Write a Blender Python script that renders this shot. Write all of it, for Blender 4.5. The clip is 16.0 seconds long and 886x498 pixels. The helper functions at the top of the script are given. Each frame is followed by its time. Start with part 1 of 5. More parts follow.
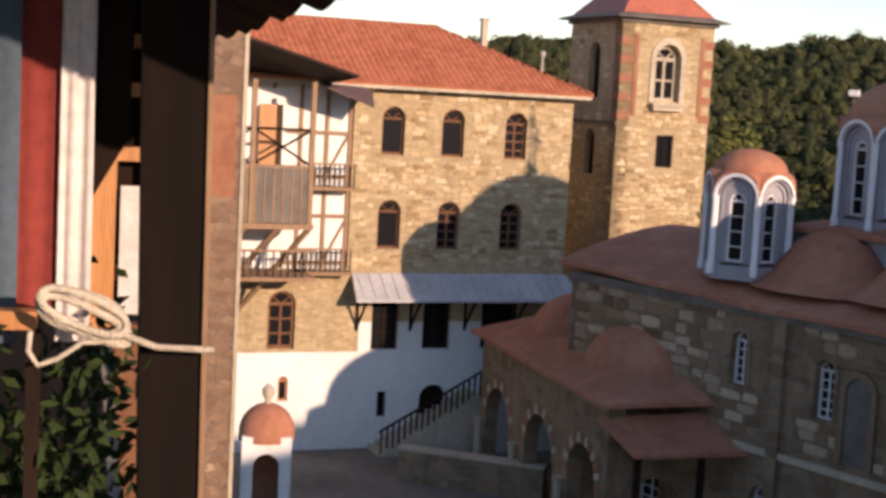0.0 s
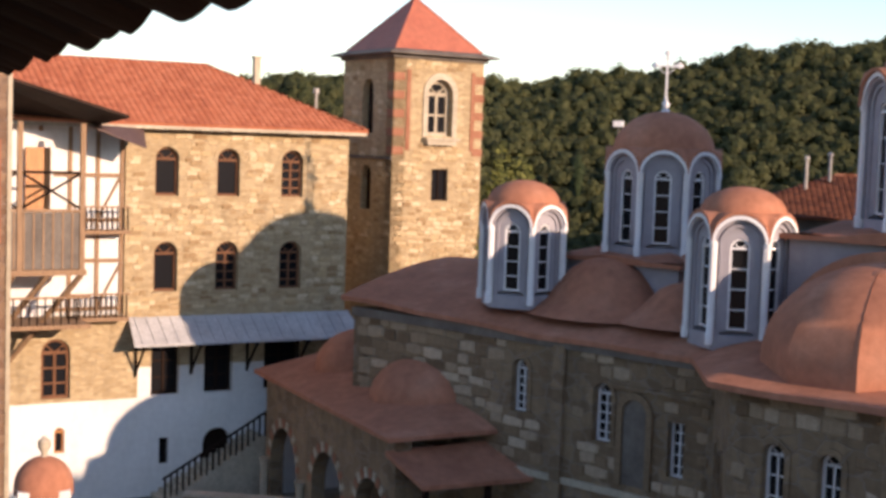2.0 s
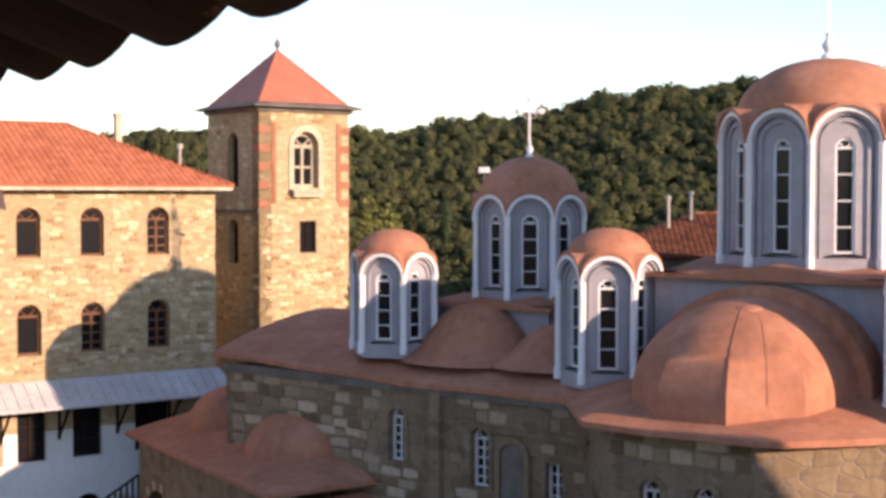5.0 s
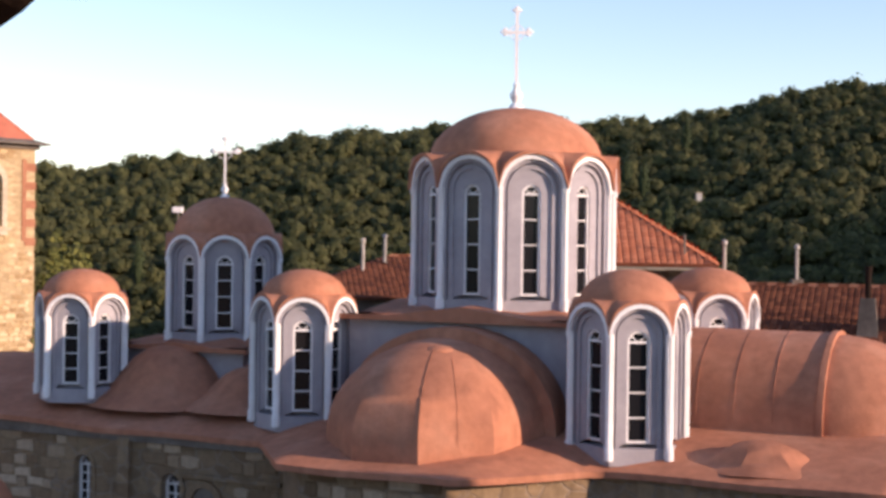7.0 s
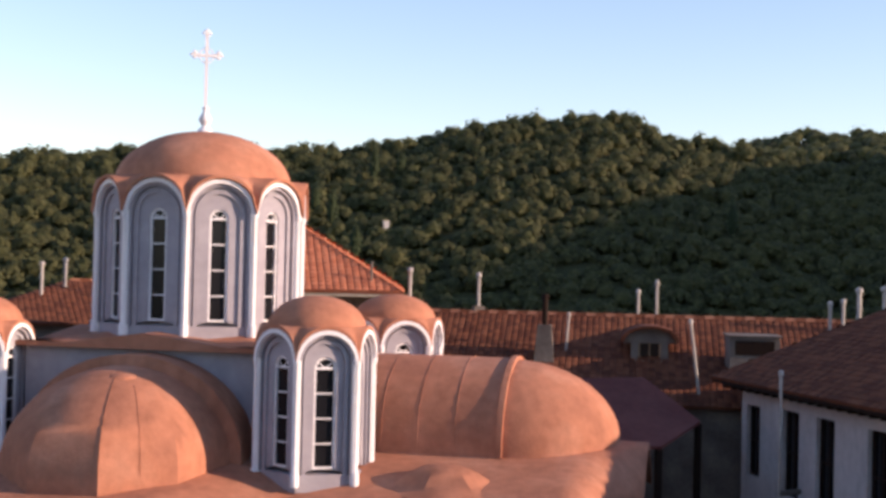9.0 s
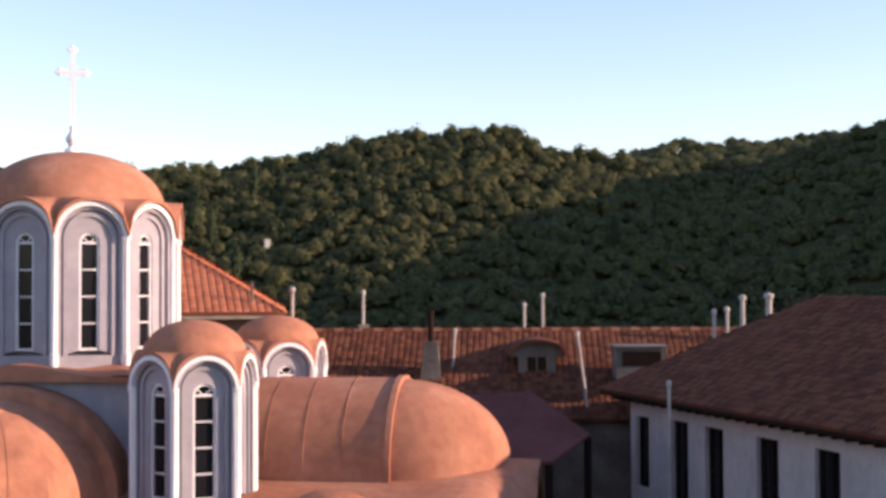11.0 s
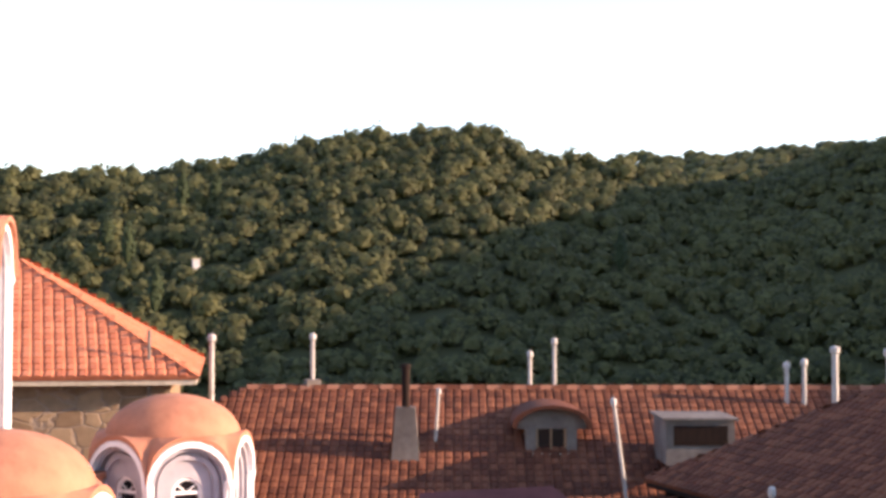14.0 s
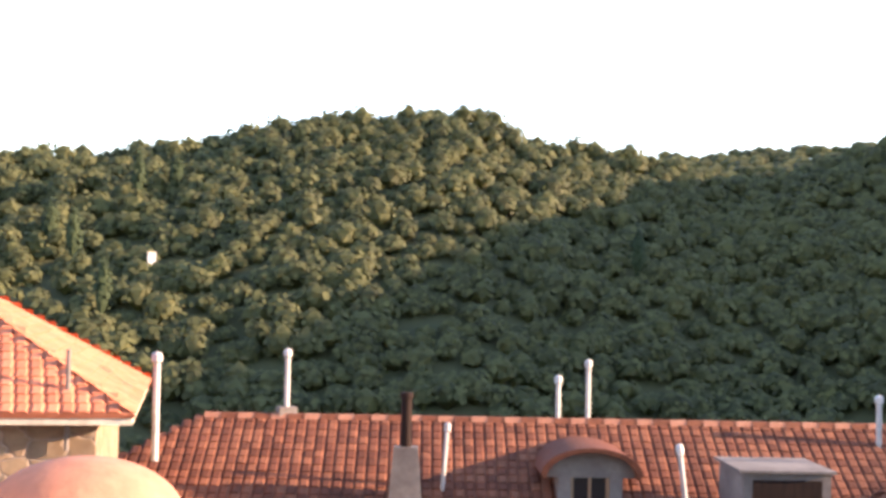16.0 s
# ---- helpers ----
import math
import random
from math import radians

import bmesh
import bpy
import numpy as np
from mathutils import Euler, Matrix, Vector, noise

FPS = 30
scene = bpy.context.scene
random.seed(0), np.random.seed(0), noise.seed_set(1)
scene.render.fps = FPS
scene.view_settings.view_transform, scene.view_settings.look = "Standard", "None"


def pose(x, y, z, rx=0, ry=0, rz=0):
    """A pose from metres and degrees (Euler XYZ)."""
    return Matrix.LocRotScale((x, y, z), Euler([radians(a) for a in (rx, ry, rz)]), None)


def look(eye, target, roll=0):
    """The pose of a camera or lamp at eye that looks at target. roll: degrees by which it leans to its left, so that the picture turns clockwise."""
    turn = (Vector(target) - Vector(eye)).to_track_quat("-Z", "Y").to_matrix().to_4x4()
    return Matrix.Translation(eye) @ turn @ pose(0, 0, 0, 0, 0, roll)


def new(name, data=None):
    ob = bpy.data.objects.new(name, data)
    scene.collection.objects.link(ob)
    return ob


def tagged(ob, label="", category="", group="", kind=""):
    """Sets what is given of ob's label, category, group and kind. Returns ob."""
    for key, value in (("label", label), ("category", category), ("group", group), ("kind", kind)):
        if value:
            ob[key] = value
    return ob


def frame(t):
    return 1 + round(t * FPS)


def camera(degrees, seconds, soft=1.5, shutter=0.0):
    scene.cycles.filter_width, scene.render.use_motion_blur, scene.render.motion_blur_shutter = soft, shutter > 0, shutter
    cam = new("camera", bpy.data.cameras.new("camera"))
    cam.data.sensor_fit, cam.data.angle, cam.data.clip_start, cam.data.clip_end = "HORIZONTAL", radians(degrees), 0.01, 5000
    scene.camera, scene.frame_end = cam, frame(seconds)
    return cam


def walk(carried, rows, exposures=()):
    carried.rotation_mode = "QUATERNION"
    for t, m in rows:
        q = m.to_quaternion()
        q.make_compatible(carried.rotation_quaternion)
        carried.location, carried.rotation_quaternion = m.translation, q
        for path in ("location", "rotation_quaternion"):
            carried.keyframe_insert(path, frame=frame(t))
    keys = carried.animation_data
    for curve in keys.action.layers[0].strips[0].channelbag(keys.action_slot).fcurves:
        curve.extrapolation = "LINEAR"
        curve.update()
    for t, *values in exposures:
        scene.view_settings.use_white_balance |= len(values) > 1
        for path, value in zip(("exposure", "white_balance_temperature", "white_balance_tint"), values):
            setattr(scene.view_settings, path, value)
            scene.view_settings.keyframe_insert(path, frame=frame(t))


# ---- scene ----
cam = camera(35.49, 16.0, soft=3.4)
EYE = 14.2
# seconds, x, y, z, yaw, pitch, roll
PATH = [
    (0.0, 0, 0, EYE, 27.87, -6.24, -3.15), (0.5, 0, 0, EYE, 25.40, -4.93, -1.49), (1.0, 0, 0, EYE, 23.38, -4.28, -2.44),
    (1.5, 0, 0, EYE, 20.33, -4.14, -2.89), (2.0, 0, 0, EYE, 18.62, -4.33, -1.91), (2.5, 0, 0, EYE, 17.52, -4.42, -1.29),
    (3.0, 0, 0, EYE, 16.45, -4.49, -0.80), (5.5, 0, 0, EYE, 11.01, -1.44, 0.16), (6.0, 0, 0, EYE, 7.37, -0.83, -0.12),
    (6.5, 0, 0, EYE, 3.50, -0.41, -0.54), (7.0, 0, 0, EYE, 0.60, -0.40, -0.73), (7.5, 0, 0, EYE, -2.68, -0.16, -0.91),
    (8.0, 0, 0, EYE, -6.08, 0.25, -0.63), (8.5, 0, 0, EYE, -9.95, 0.70, -0.76), (9.0, 0, 0, EYE, -12.25, 0.91, -1.33),
    (9.5, 0, 0, EYE, -14.96, 0.88, -0.52), (10.5, 0.0, 0.05, 14.2, -16.5, 1.35, 0.0), (11.0, 0.28, 0.9, 14.26, -17.0, 1.6, 0.25),
    (11.4, 0.68, 2.6, 14.38, -17.4, 1.7, 0.32), (11.8, 1.22, 4.67, 14.54, -17.50, 1.64, 0.34),
    (12.0, 1.51, 5.78, 14.62, -17.53, 1.57, 0.45), (12.5, 2.18, 8.41, 14.80, -17.80, 1.37, 0.40), (13.0, 2.80, 10.89, 14.97, -18.23, 1.42, 0.30),
    (13.5, 3.44, 13.54, 15.13, -18.33, 1.51, -0.11), (14.0, 3.96, 15.74, 15.26, -18.98, 2.07, -0.06), (14.5, 4.51, 18.17, 15.38, -19.18, 2.01, -0.26),
    (15.0, 4.97, 20.25, 15.47, -19.46, 2.04, -0.43), (15.5, 5.43, 22.44, 15.54, -19.90, 1.91, -0.69), (16.0, 5.81, 24.34, 15.57, -20.31, 1.97, -1.12),
]
walk(cam, [(t, pose(x, y, z, 90 + p, r, w)) for t, x, y, z, w, p, r in PATH],
     exposures=[(0.0, 0.45, 6700, 23), (0.6, 0.36, 6700, 23), (1.5, 0.42, 6750, 21), (2.0, 0.66, 6700, 22), (3.0, 0.86, 6700, 23), (5.5, 1.0, 6700, 23), (7.0, 0.76, 6650, 25), (9.0, 0.78, 6700, 27), (12.0, 1.12, 6900, 29), (14.0, 1.75, 7050, 28), (16.0, 2.5, 7050, 27)])

# ---- light ----
SUN = Vector((0.887, -0.391, 0.246)).normalized()
world = bpy.data.worlds.new("sky")
scene.world = world
world.use_nodes = True
wn = world.node_tree
sky = wn.nodes.new("ShaderNodeTexSky")
sky.sky_type, sky.sun_disc = "NISHITA", False
sky.sun_elevation, sky.sun_rotation = radians(14.2), radians(113.8)
sky.air_density, sky.dust_density, sky.ozone_density = 1.0, 0.2, 2.0
wn.links.new(sky.outputs[0], wn.nodes["Background"].inputs[0])
wn.nodes["Background"].inputs[1].default_value = 0.15
sun = new("sun", bpy.data.lights.new("sun", "SUN"))
sun.data.energy, sun.data.angle, sun.data.color = 4.3, radians(0.5), (1.0, 0.78, 0.56)
sun.matrix_world = look((0, 0, 60), Vector((0, 0, 60)) - SUN)


# ---- materials ----
def material(name, colors, scale=4.0, rough=0.85, bump=0.15, fine=40.0, metal=0.0, kind="noise", amount=0.35, stretch=(1, 1, 1), isles=False, stain=0.0):
    """A surface of two or three colours mixed at a large and a small scale, with fine relief."""
    m = bpy.data.materials.new(name)
    m.use_nodes = True
    nt = m.node_tree
    b = nt.nodes["Principled BSDF"]
    b.inputs["Roughness"].default_value, b.inputs["Metallic"].default_value = rough, metal
    if rough > 0.8:
        b.inputs["Specular IOR Level"].default_value = 0.2
    tc = nt.nodes.new("ShaderNodeTexCoord")
    mp = nt.nodes.new("ShaderNodeMapping")
    mp.inputs["Scale"].default_value = stretch
    nt.links.new(tc.outputs["Object"], mp.inputs[0])
    big = nt.nodes.new("ShaderNodeTexNoise")
    big.inputs["Scale"].default_value, big.inputs["Detail"].default_value = scale * 0.12, 5
    nt.links.new(mp.outputs[0], big.inputs[0])
    small = nt.nodes.new("ShaderNodeTexNoise")
    small.inputs["Scale"].default_value, small.inputs["Detail"].default_value = fine, 6
    nt.links.new(mp.outputs[0], small.inputs[0])
    ramp = nt.nodes.new("ShaderNodeValToRGB")
    el = ramp.color_ramp.elements
    el[0].position, el[1].position = 0.3, 0.7
    el[0].color, el[1].color = (*colors[0], 1), (*colors[-1], 1)
    if len(colors) == 3:
        el.new(0.5).color = (*colors[1], 1)
    height = small.outputs[0]
    source = big.outputs[0]
    if kind == "stone":
        br = nt.nodes.new("ShaderNodeTexVoronoi")
        br.inputs["Scale"].default_value = scale
        br.feature = "F1"
        edge = nt.nodes.new("ShaderNodeTexVoronoi")
        edge.feature = "DISTANCE_TO_EDGE"
        edge.inputs["Scale"].default_value = scale
        warp = nt.nodes.new("ShaderNodeVectorMath")
        warp.operation = "MULTIPLY_ADD"
        warp.inputs[1].default_value = (0.35, 0.35, 0.12)
        nt.links.new(small.outputs[1], warp.inputs[0])
        nt.links.new(mp.outputs[0], warp.inputs[2])
        small.inputs["Scale"].default_value = 3.0
        nt.links.new(warp.outputs[0], br.inputs[0])
        nt.links.new(warp.outputs[0], edge.inputs[0])
        sep = nt.nodes.new("ShaderNodeSeparateColor")
        nt.links.new(br.outputs["Color"], sep.inputs[0])
        source = sep.outputs[0]
        mr = nt.nodes.new("ShaderNodeMapRange")
        mr.inputs[1].default_value, mr.inputs[2].default_value = 0.0, 0.07
        nt.links.new(edge.outputs["Distance"], mr.inputs[0])
        height = mr.outputs[0]
        el[0].position, el[1].position = 0.0, 1.0
    if isles:
        geo = nt.nodes.new("ShaderNodeNewGeometry")
        add = nt.nodes.new("ShaderNodeMath")
        add.operation = "MULTIPLY_ADD"
        add.inputs[1].default_value, add.inputs[2].default_value = 0.55, 0.0
        half = nt.nodes.new("ShaderNodeMath")
        half.operation = "MULTIPLY_ADD"
        half.inputs[1].default_value = 0.5
        nt.links.new(geo.outputs["Random Per Island"], add.inputs[0])
        nt.links.new(source, half.inputs[0])
        nt.links.new(add.outputs[0], half.inputs[2])
        source = half.outputs[0]
    nt.links.new(source, ramp.inputs[0])
    grain = nt.nodes.new("ShaderNodeMix")
    grain.data_type, grain.blend_type = "RGBA", "MULTIPLY"
    grain.inputs[0].default_value = amount
    fn = nt.nodes.new("ShaderNodeTexNoise")
    fn.inputs["Scale"].default_value, fn.inputs["Detail"].default_value = fine * 0.35, 8
    nt.links.new(mp.outputs[0], fn.inputs[0])
    fr = nt.nodes.new("ShaderNodeMapRange")
    fr.inputs[1].default_value, fr.inputs[2].default_value = 0.3, 0.7
    fr.inputs[3].default_value, fr.inputs[4].default_value = 0.45, 1.15
    nt.links.new(fn.outputs[0], fr.inputs[0])
    nt.links.new(ramp.outputs[0], grain.inputs[6])
    nt.links.new(fr.outputs[0], grain.inputs[7])
    out = grain.outputs[2]
    if kind == "stone":
        joint = nt.nodes.new("ShaderNodeMix")
        joint.data_type = "RGBA"
        joint.inputs[6].default_value = (*[min(0.55, c * 0.85 + 0.08) for c in colors[0]], 1)
        nt.links.new(height, joint.inputs[0])
        nt.links.new(out, joint.inputs[7])
        out = joint.outputs[2]
    if stain:
        sn = nt.nodes.new("ShaderNodeTexNoise")
        sn.inputs["Scale"].default_value, sn.inputs["Detail"].default_value, sn.inputs["Roughness"].default_value = 0.9, 8, 0.7
        st = nt.nodes.new("ShaderNodeMapping")
        st.inputs["Scale"].default_value = (1.6, 1.6, 0.35)
        nt.links.new(tc.outputs["Object"], st.inputs[0])
        nt.links.new(st.outputs[0], sn.inputs[0])
        sr = nt.nodes.new("ShaderNodeMapRange")
        sr.inputs[1].default_value, sr.inputs[2].default_value = 0.5, 0.72
        sr.inputs[3].default_value, sr.inputs[4].default_value = 0.0, stain
        nt.links.new(sn.outputs[0], sr.inputs[0])
        sm = nt.nodes.new("ShaderNodeMix")
        sm.data_type = "RGBA"
        sm.inputs[7].default_value = (*[c * 0.4 for c in colors[0]], 1)
        nt.links.new(sr.outputs[0], sm.inputs[0])
        nt.links.new(out, sm.inputs[6])
        out = sm.outputs[2]
    nt.links.new(out, b.inputs["Base Color"])
    bp = nt.nodes.new("ShaderNodeBump")
    bp.inputs["Strength"].default_value, bp.inputs["Distance"].default_value = bump, 0.05
    nt.links.new(height, bp.inputs["Height"])
    nt.links.new(bp.outputs[0], b.inputs["Normal"])
    return m


def glass_material():
    m = bpy.data.materials.new("window glass")
    m.use_nodes = True
    b = m.node_tree.nodes["Principled BSDF"]
    b.inputs["Base Color"].default_value = (0.012, 0.012, 0.014, 1)
    b.inputs["Roughness"].default_value = 0.15
    b.inputs["Specular IOR Level"].default_value = 0.25
    return m


STONE = material("warm rubble stone", [(0.40, 0.29, 0.16), (0.56, 0.43, 0.26), (0.68, 0.55, 0.37)], scale=3.2, kind="stone", bump=0.6, stretch=(1, 1, 2.6), fine=14, stain=0.35)
CHURCH = material("weathered church masonry", [(0.20, 0.135, 0.082), (0.31, 0.22, 0.135), (0.45, 0.34, 0.235)], scale=1.5, kind="stone", bump=0.5, stretch=(1, 1, 1.6), fine=10, stain=0.6)
PALE = material("pale dressed stone", [(0.42, 0.36, 0.27), (0.58, 0.5, 0.38)], scale=5, fine=20, stain=0.3)
BRICKRED = material("red brick band", [(0.29, 0.12, 0.07), (0.38, 0.18, 0.11)], scale=8, fine=30)
WHITE = material("whitewash", [(0.70, 0.68, 0.64), (0.82, 0.81, 0.79)], scale=3, fine=12, bump=0.25, amount=0.15, stain=0.12)
TRIM = material("white painted plaster", [(0.74, 0.73, 0.74), (0.84, 0.83, 0.83)], scale=6, fine=25, bump=0.08, amount=0.12)
DRUM = material("lilac grey plaster", [(0.30, 0.285, 0.315), (0.39, 0.37, 0.4)], scale=6, fine=14, bump=0.1, amount=0.2, stain=0.15)
DOME = material("terracotta roof render", [(0.37, 0.155, 0.095), (0.44, 0.185, 0.11), (0.5, 0.235, 0.15)], scale=6, fine=11, bump=0.22, amount=0.32, stain=0.35)
TILE = material("clay roof tile", [(0.42, 0.135, 0.07), (0.48, 0.16, 0.08), (0.53, 0.19, 0.1)], scale=5, fine=18, bump=0.15, amount=0.2, isles=True, stain=0.25)
OLDTILE = material("old brown roof tile", [(0.105, 0.036, 0.019), (0.15, 0.05, 0.026), (0.205, 0.075, 0.038)], scale=4, fine=14, bump=0.25, amount=0.45, isles=True, stain=0.4)
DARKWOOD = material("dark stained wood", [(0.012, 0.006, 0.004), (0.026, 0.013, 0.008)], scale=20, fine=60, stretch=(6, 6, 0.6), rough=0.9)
WOOD = material("weathered timber", [(0.24, 0.14, 0.075), (0.36, 0.22, 0.12)], scale=20, fine=50, stretch=(5, 5, 0.5), rough=0.75)
ORANGEWOOD = material("orange varnished wood", [(0.42, 0.17, 0.05), (0.55, 0.25, 0.08)], scale=16, fine=40, stretch=(5, 5, 0.5), rough=0.45)
BROWNFRAME = material("brown painted window wood", [(0.16, 0.075, 0.04), (0.23, 0.11, 0.06)], scale=20, fine=50)
METAL = material("grey sheet metal", [(0.42, 0.41, 0.41), (0.55, 0.54, 0.53)], scale=6, fine=20, rough=0.7, metal=0.0, bump=0.05, stain=0.2)
PIPE = material("pale flue pipe", [(0.33, 0.3, 0.27), (0.5, 0.47, 0.42)], scale=8, fine=20, rough=0.5, stain=0.4)
DARKGREY = material("dark grey brown mortar", [(0.12, 0.1, 0.085), (0.22, 0.19, 0.16)], scale=8, fine=20)
REDCLOTH = material("red cloth", [(0.2, 0.035, 0.03), (0.28, 0.055, 0.045)], scale=10, fine=90, rough=0.95)
BLUECLOTH = material("slate blue cloth", [(0.06, 0.085, 0.115), (0.1, 0.135, 0.175)], scale=10, fine=90, rough=0.95)
PALECLOTH = material("pale cloth", [(0.62, 0.56, 0.53), (0.74, 0.68, 0.65)], scale=10, fine=80, rough=0.95)
ROPE = material("off-white rope", [(0.55, 0.47, 0.36), (0.70, 0.62, 0.5)], scale=30, fine=120, rough=0.9, bump=0.5)
GROUND = material("packed earth and paving", [(0.16, 0.135, 0.105), (0.24, 0.21, 0.17)], scale=3, fine=6, bump=0.4)
SOIL = material("forest floor", [(0.05, 0.055, 0.025), (0.08, 0.08, 0.035)], scale=0.6, fine=3)
LEAF = material("broadleaf foliage", [(0.062, 0.07, 0.023), (0.095, 0.104, 0.034), (0.13, 0.136, 0.046)], scale=0.5, fine=2.0, rough=0.75, bump=0.0, isles=True)


def leafy(m, share=0.4):
    """Thin leaves: part of the light goes through them."""
    nt = m.node_tree
    b = nt.nodes["Principled BSDF"]
    tr = nt.nodes.new("ShaderNodeBsdfTranslucent")
    mix = nt.nodes.new("ShaderNodeMixShader")
    mix.inputs[0].default_value = share
    nt.links.new(b.inputs["Base Color"].links[0].from_socket, tr.inputs[0])
    nt.links.new(b.outputs[0], mix.inputs[1])
    nt.links.new(tr.outputs[0], mix.inputs[2])
    nt.links.new(mix.outputs[0], nt.nodes["Material Output"].inputs[0])
    return m


leafy(LEAF, 0.5)
BARK = material("bark", [(0.07, 0.05, 0.035), (0.12, 0.09, 0.065)], scale=8, fine=20, stretch=(3, 3, 0.5))
GLASS = glass_material()


def piece_material(name, colors, fine=25.0):
    """Stones that differ one from another."""
    m = material(name, colors, scale=3, fine=fine, bump=0.4, amount=0.4, stain=0.3)
    nt = m.node_tree
    info = nt.nodes.new("ShaderNodeObjectInfo")
    ramp = next(n for n in nt.nodes if n.type == "VALTORGB")
    ramp.color_ramp.elements[0].position, ramp.color_ramp.elements[-1].position = 0.0, 1.0
    nt.links.new(info.outputs["Random"], ramp.inputs[0])
    return m


RUBBLE = piece_material("warm rubble stones", [(0.32, 0.21, 0.11), (0.54, 0.4, 0.225), (0.7, 0.57, 0.38)])
ASHLAR = piece_material("brown church stones", [(0.17, 0.11, 0.065), (0.3, 0.21, 0.13), (0.55, 0.43, 0.31)])
# Blotched plaster, greyer than WHITE: the white house's shade is in this colour.
SHADEPLASTER = material("stained shade-grey plaster", [(0.42, 0.4, 0.39), (0.56, 0.54, 0.52)], scale=3, fine=10, bump=0.2, amount=0.25, stain=0.35)
BROWNSHEET = material("brown sheet metal", [(0.09, 0.05, 0.045), (0.14, 0.085, 0.07)], scale=5, fine=15, rough=0.7)
# Brown darkened to carry the shade under the eave and gallery roof.
SHADETILE = material("shade-darkened roof brown", [(0.03, 0.018, 0.013), (0.06, 0.035, 0.025)], scale=8, fine=30)
PIERSTONE = material("brown pier rubble", [(0.2, 0.12, 0.08), (0.3, 0.2, 0.13), (0.4, 0.3, 0.2)], scale=7, kind="stone", bump=0.5, stretch=(1, 1, 1.6), fine=20, stain=0.4)


# ---- mesh building ----
class Mesh:
    def __init__(self):
        self.v, self.f, self.smooth = [], [], False

    def add(self, verts, faces):
        n = len(self.v)
        self.v += [tuple(p) for p in verts]
        self.f += [tuple(i + n for i in f) for f in faces]
        return self

    def box(self, x0, y0, z0, x1, y1, z1):
        v = [(x, y, z) for x in (x0, x1) for y in (y0, y1) for z in (z0, z1)]
        return self.add(v, [(0, 1, 3, 2), (4, 6, 7, 5), (0, 4, 5, 1), (2, 3, 7, 6), (0, 2, 6, 4), (1, 5, 7, 3)])

    def prism(self, outline, z0, z1):
        """An outline in x and y raised from z0 to z1; either height may be a list, one a corner."""
        n = len(outline)
        lo = z0 if isinstance(z0, list) else [z0] * n
        hi = z1 if isinstance(z1, list) else [z1] * n
        v = [(x, y, lo[i]) for i, (x, y) in enumerate(outline)] + [(x, y, hi[i]) for i, (x, y) in enumerate(outline)]
        f = [(i, (i + 1) % n, n + (i + 1) % n, n + i) for i in range(n)]
        return self.add(v, f + [tuple(range(n))[::-1], tuple(range(n, 2 * n))])

    def slab(self, outline, y0, y1):
        """An outline in x and z, given depth from y0 to y1."""
        n = len(outline)
        v = [(x, y0, z) for x, z in outline] + [(x, y1, z) for x, z in outline]
        f = [(i, (i + 1) % n, n + (i + 1) % n, n + i) for i in range(n)]
        return self.add(v, f + [tuple(range(n))[::-1], tuple(range(n, 2 * n))])

    def ring(self, outer, inner, y0, y1):
        """The band between two open outlines in x and z of as many points each, with depth."""
        n = len(outer)
        v = [(x, y, z) for y in (y0, y1) for line in (outer, inner) for x, z in line]
        f = []
        for i in range(n - 1):
            f += [(i, i + 1, n + i + 1, n + i), (2 * n + i, 3 * n + i, 3 * n + i + 1, 2 * n + i + 1),
                  (i, 2 * n + i, 2 * n + i + 1, i + 1), (n + i, n + i + 1, 3 * n + i + 1, 3 * n + i)]
        f += [(0, n, 3 * n, 2 * n), (n - 1, 3 * n - 1, 4 * n - 1, 2 * n - 1)]
        return self.add(v, f)

    def lathe(self, profile, seg=32, a0=0.0, a1=360.0, cx=0.0, cy=0.0):
        full = abs(a1 - a0) >= 359.9
        k = seg if full else seg + 1
        v = []
        for j in range(k):
            a = radians(a0 + (a1 - a0) * j / seg)
            v += [(cx + r * math.cos(a), cy + r * math.sin(a), z) for r, z in profile]
        n = len(profile)
        f = []
        for j in range(seg):
            p, q = j * n, ((j + 1) % k) * n
            f += [(p + i, q + i, q + i + 1, p + i + 1) for i in range(n - 1)]
        return self.add(v, f)

    def tube(self, pts, r, seg=8, r2=None):
        pts = [Vector(p) for p in pts]
        n = len(pts)
        v = []
        for i, p in enumerate(pts):
            d = (pts[min(i + 1, n - 1)] - pts[max(i - 1, 0)]).normalized()
            s = d.cross(Vector((0, 0, 1)) if abs(d.z) < 0.9 else Vector((1, 0, 0))).normalized()
            t = d.cross(s)
            rr = r if r2 is None else r + (r2 - r) * i / (n - 1)
            v += [p + (s * math.cos(6.2832 * j / seg) + t * math.sin(6.2832 * j / seg)) * rr for j in range(seg)]
        f = [(i * seg + j, i * seg + (j + 1) % seg, (i + 1) * seg + (j + 1) % seg, (i + 1) * seg + j) for i in range(n - 1) for j in range(seg)]
        return self.add(v, f + [tuple(range(seg))[::-1], tuple(range((n - 1) * seg, n * seg))])

    def moved(self, m):
        self.v = [tuple(m @ Vector(p)) for p in self.v]
        return self

    def join(self, other):
        return self.add(other.v, other.f)

    def data(self, name, mat, smooth=None):
        me = bpy.data.meshes.new(name)
        me.from_pydata(self.v, [], self.f)
        b = bmesh.new()
        b.from_mesh(me)
        bmesh.ops.recalc_face_normals(b, faces=b.faces)
        b.to_mesh(me)
        b.free()
        me.materials.append(mat)
        if smooth:
            me.polygons.foreach_set("use_smooth", [True] * len(me.polygons))
            me.set_sharp_from_angle(angle=radians(smooth))
        return me


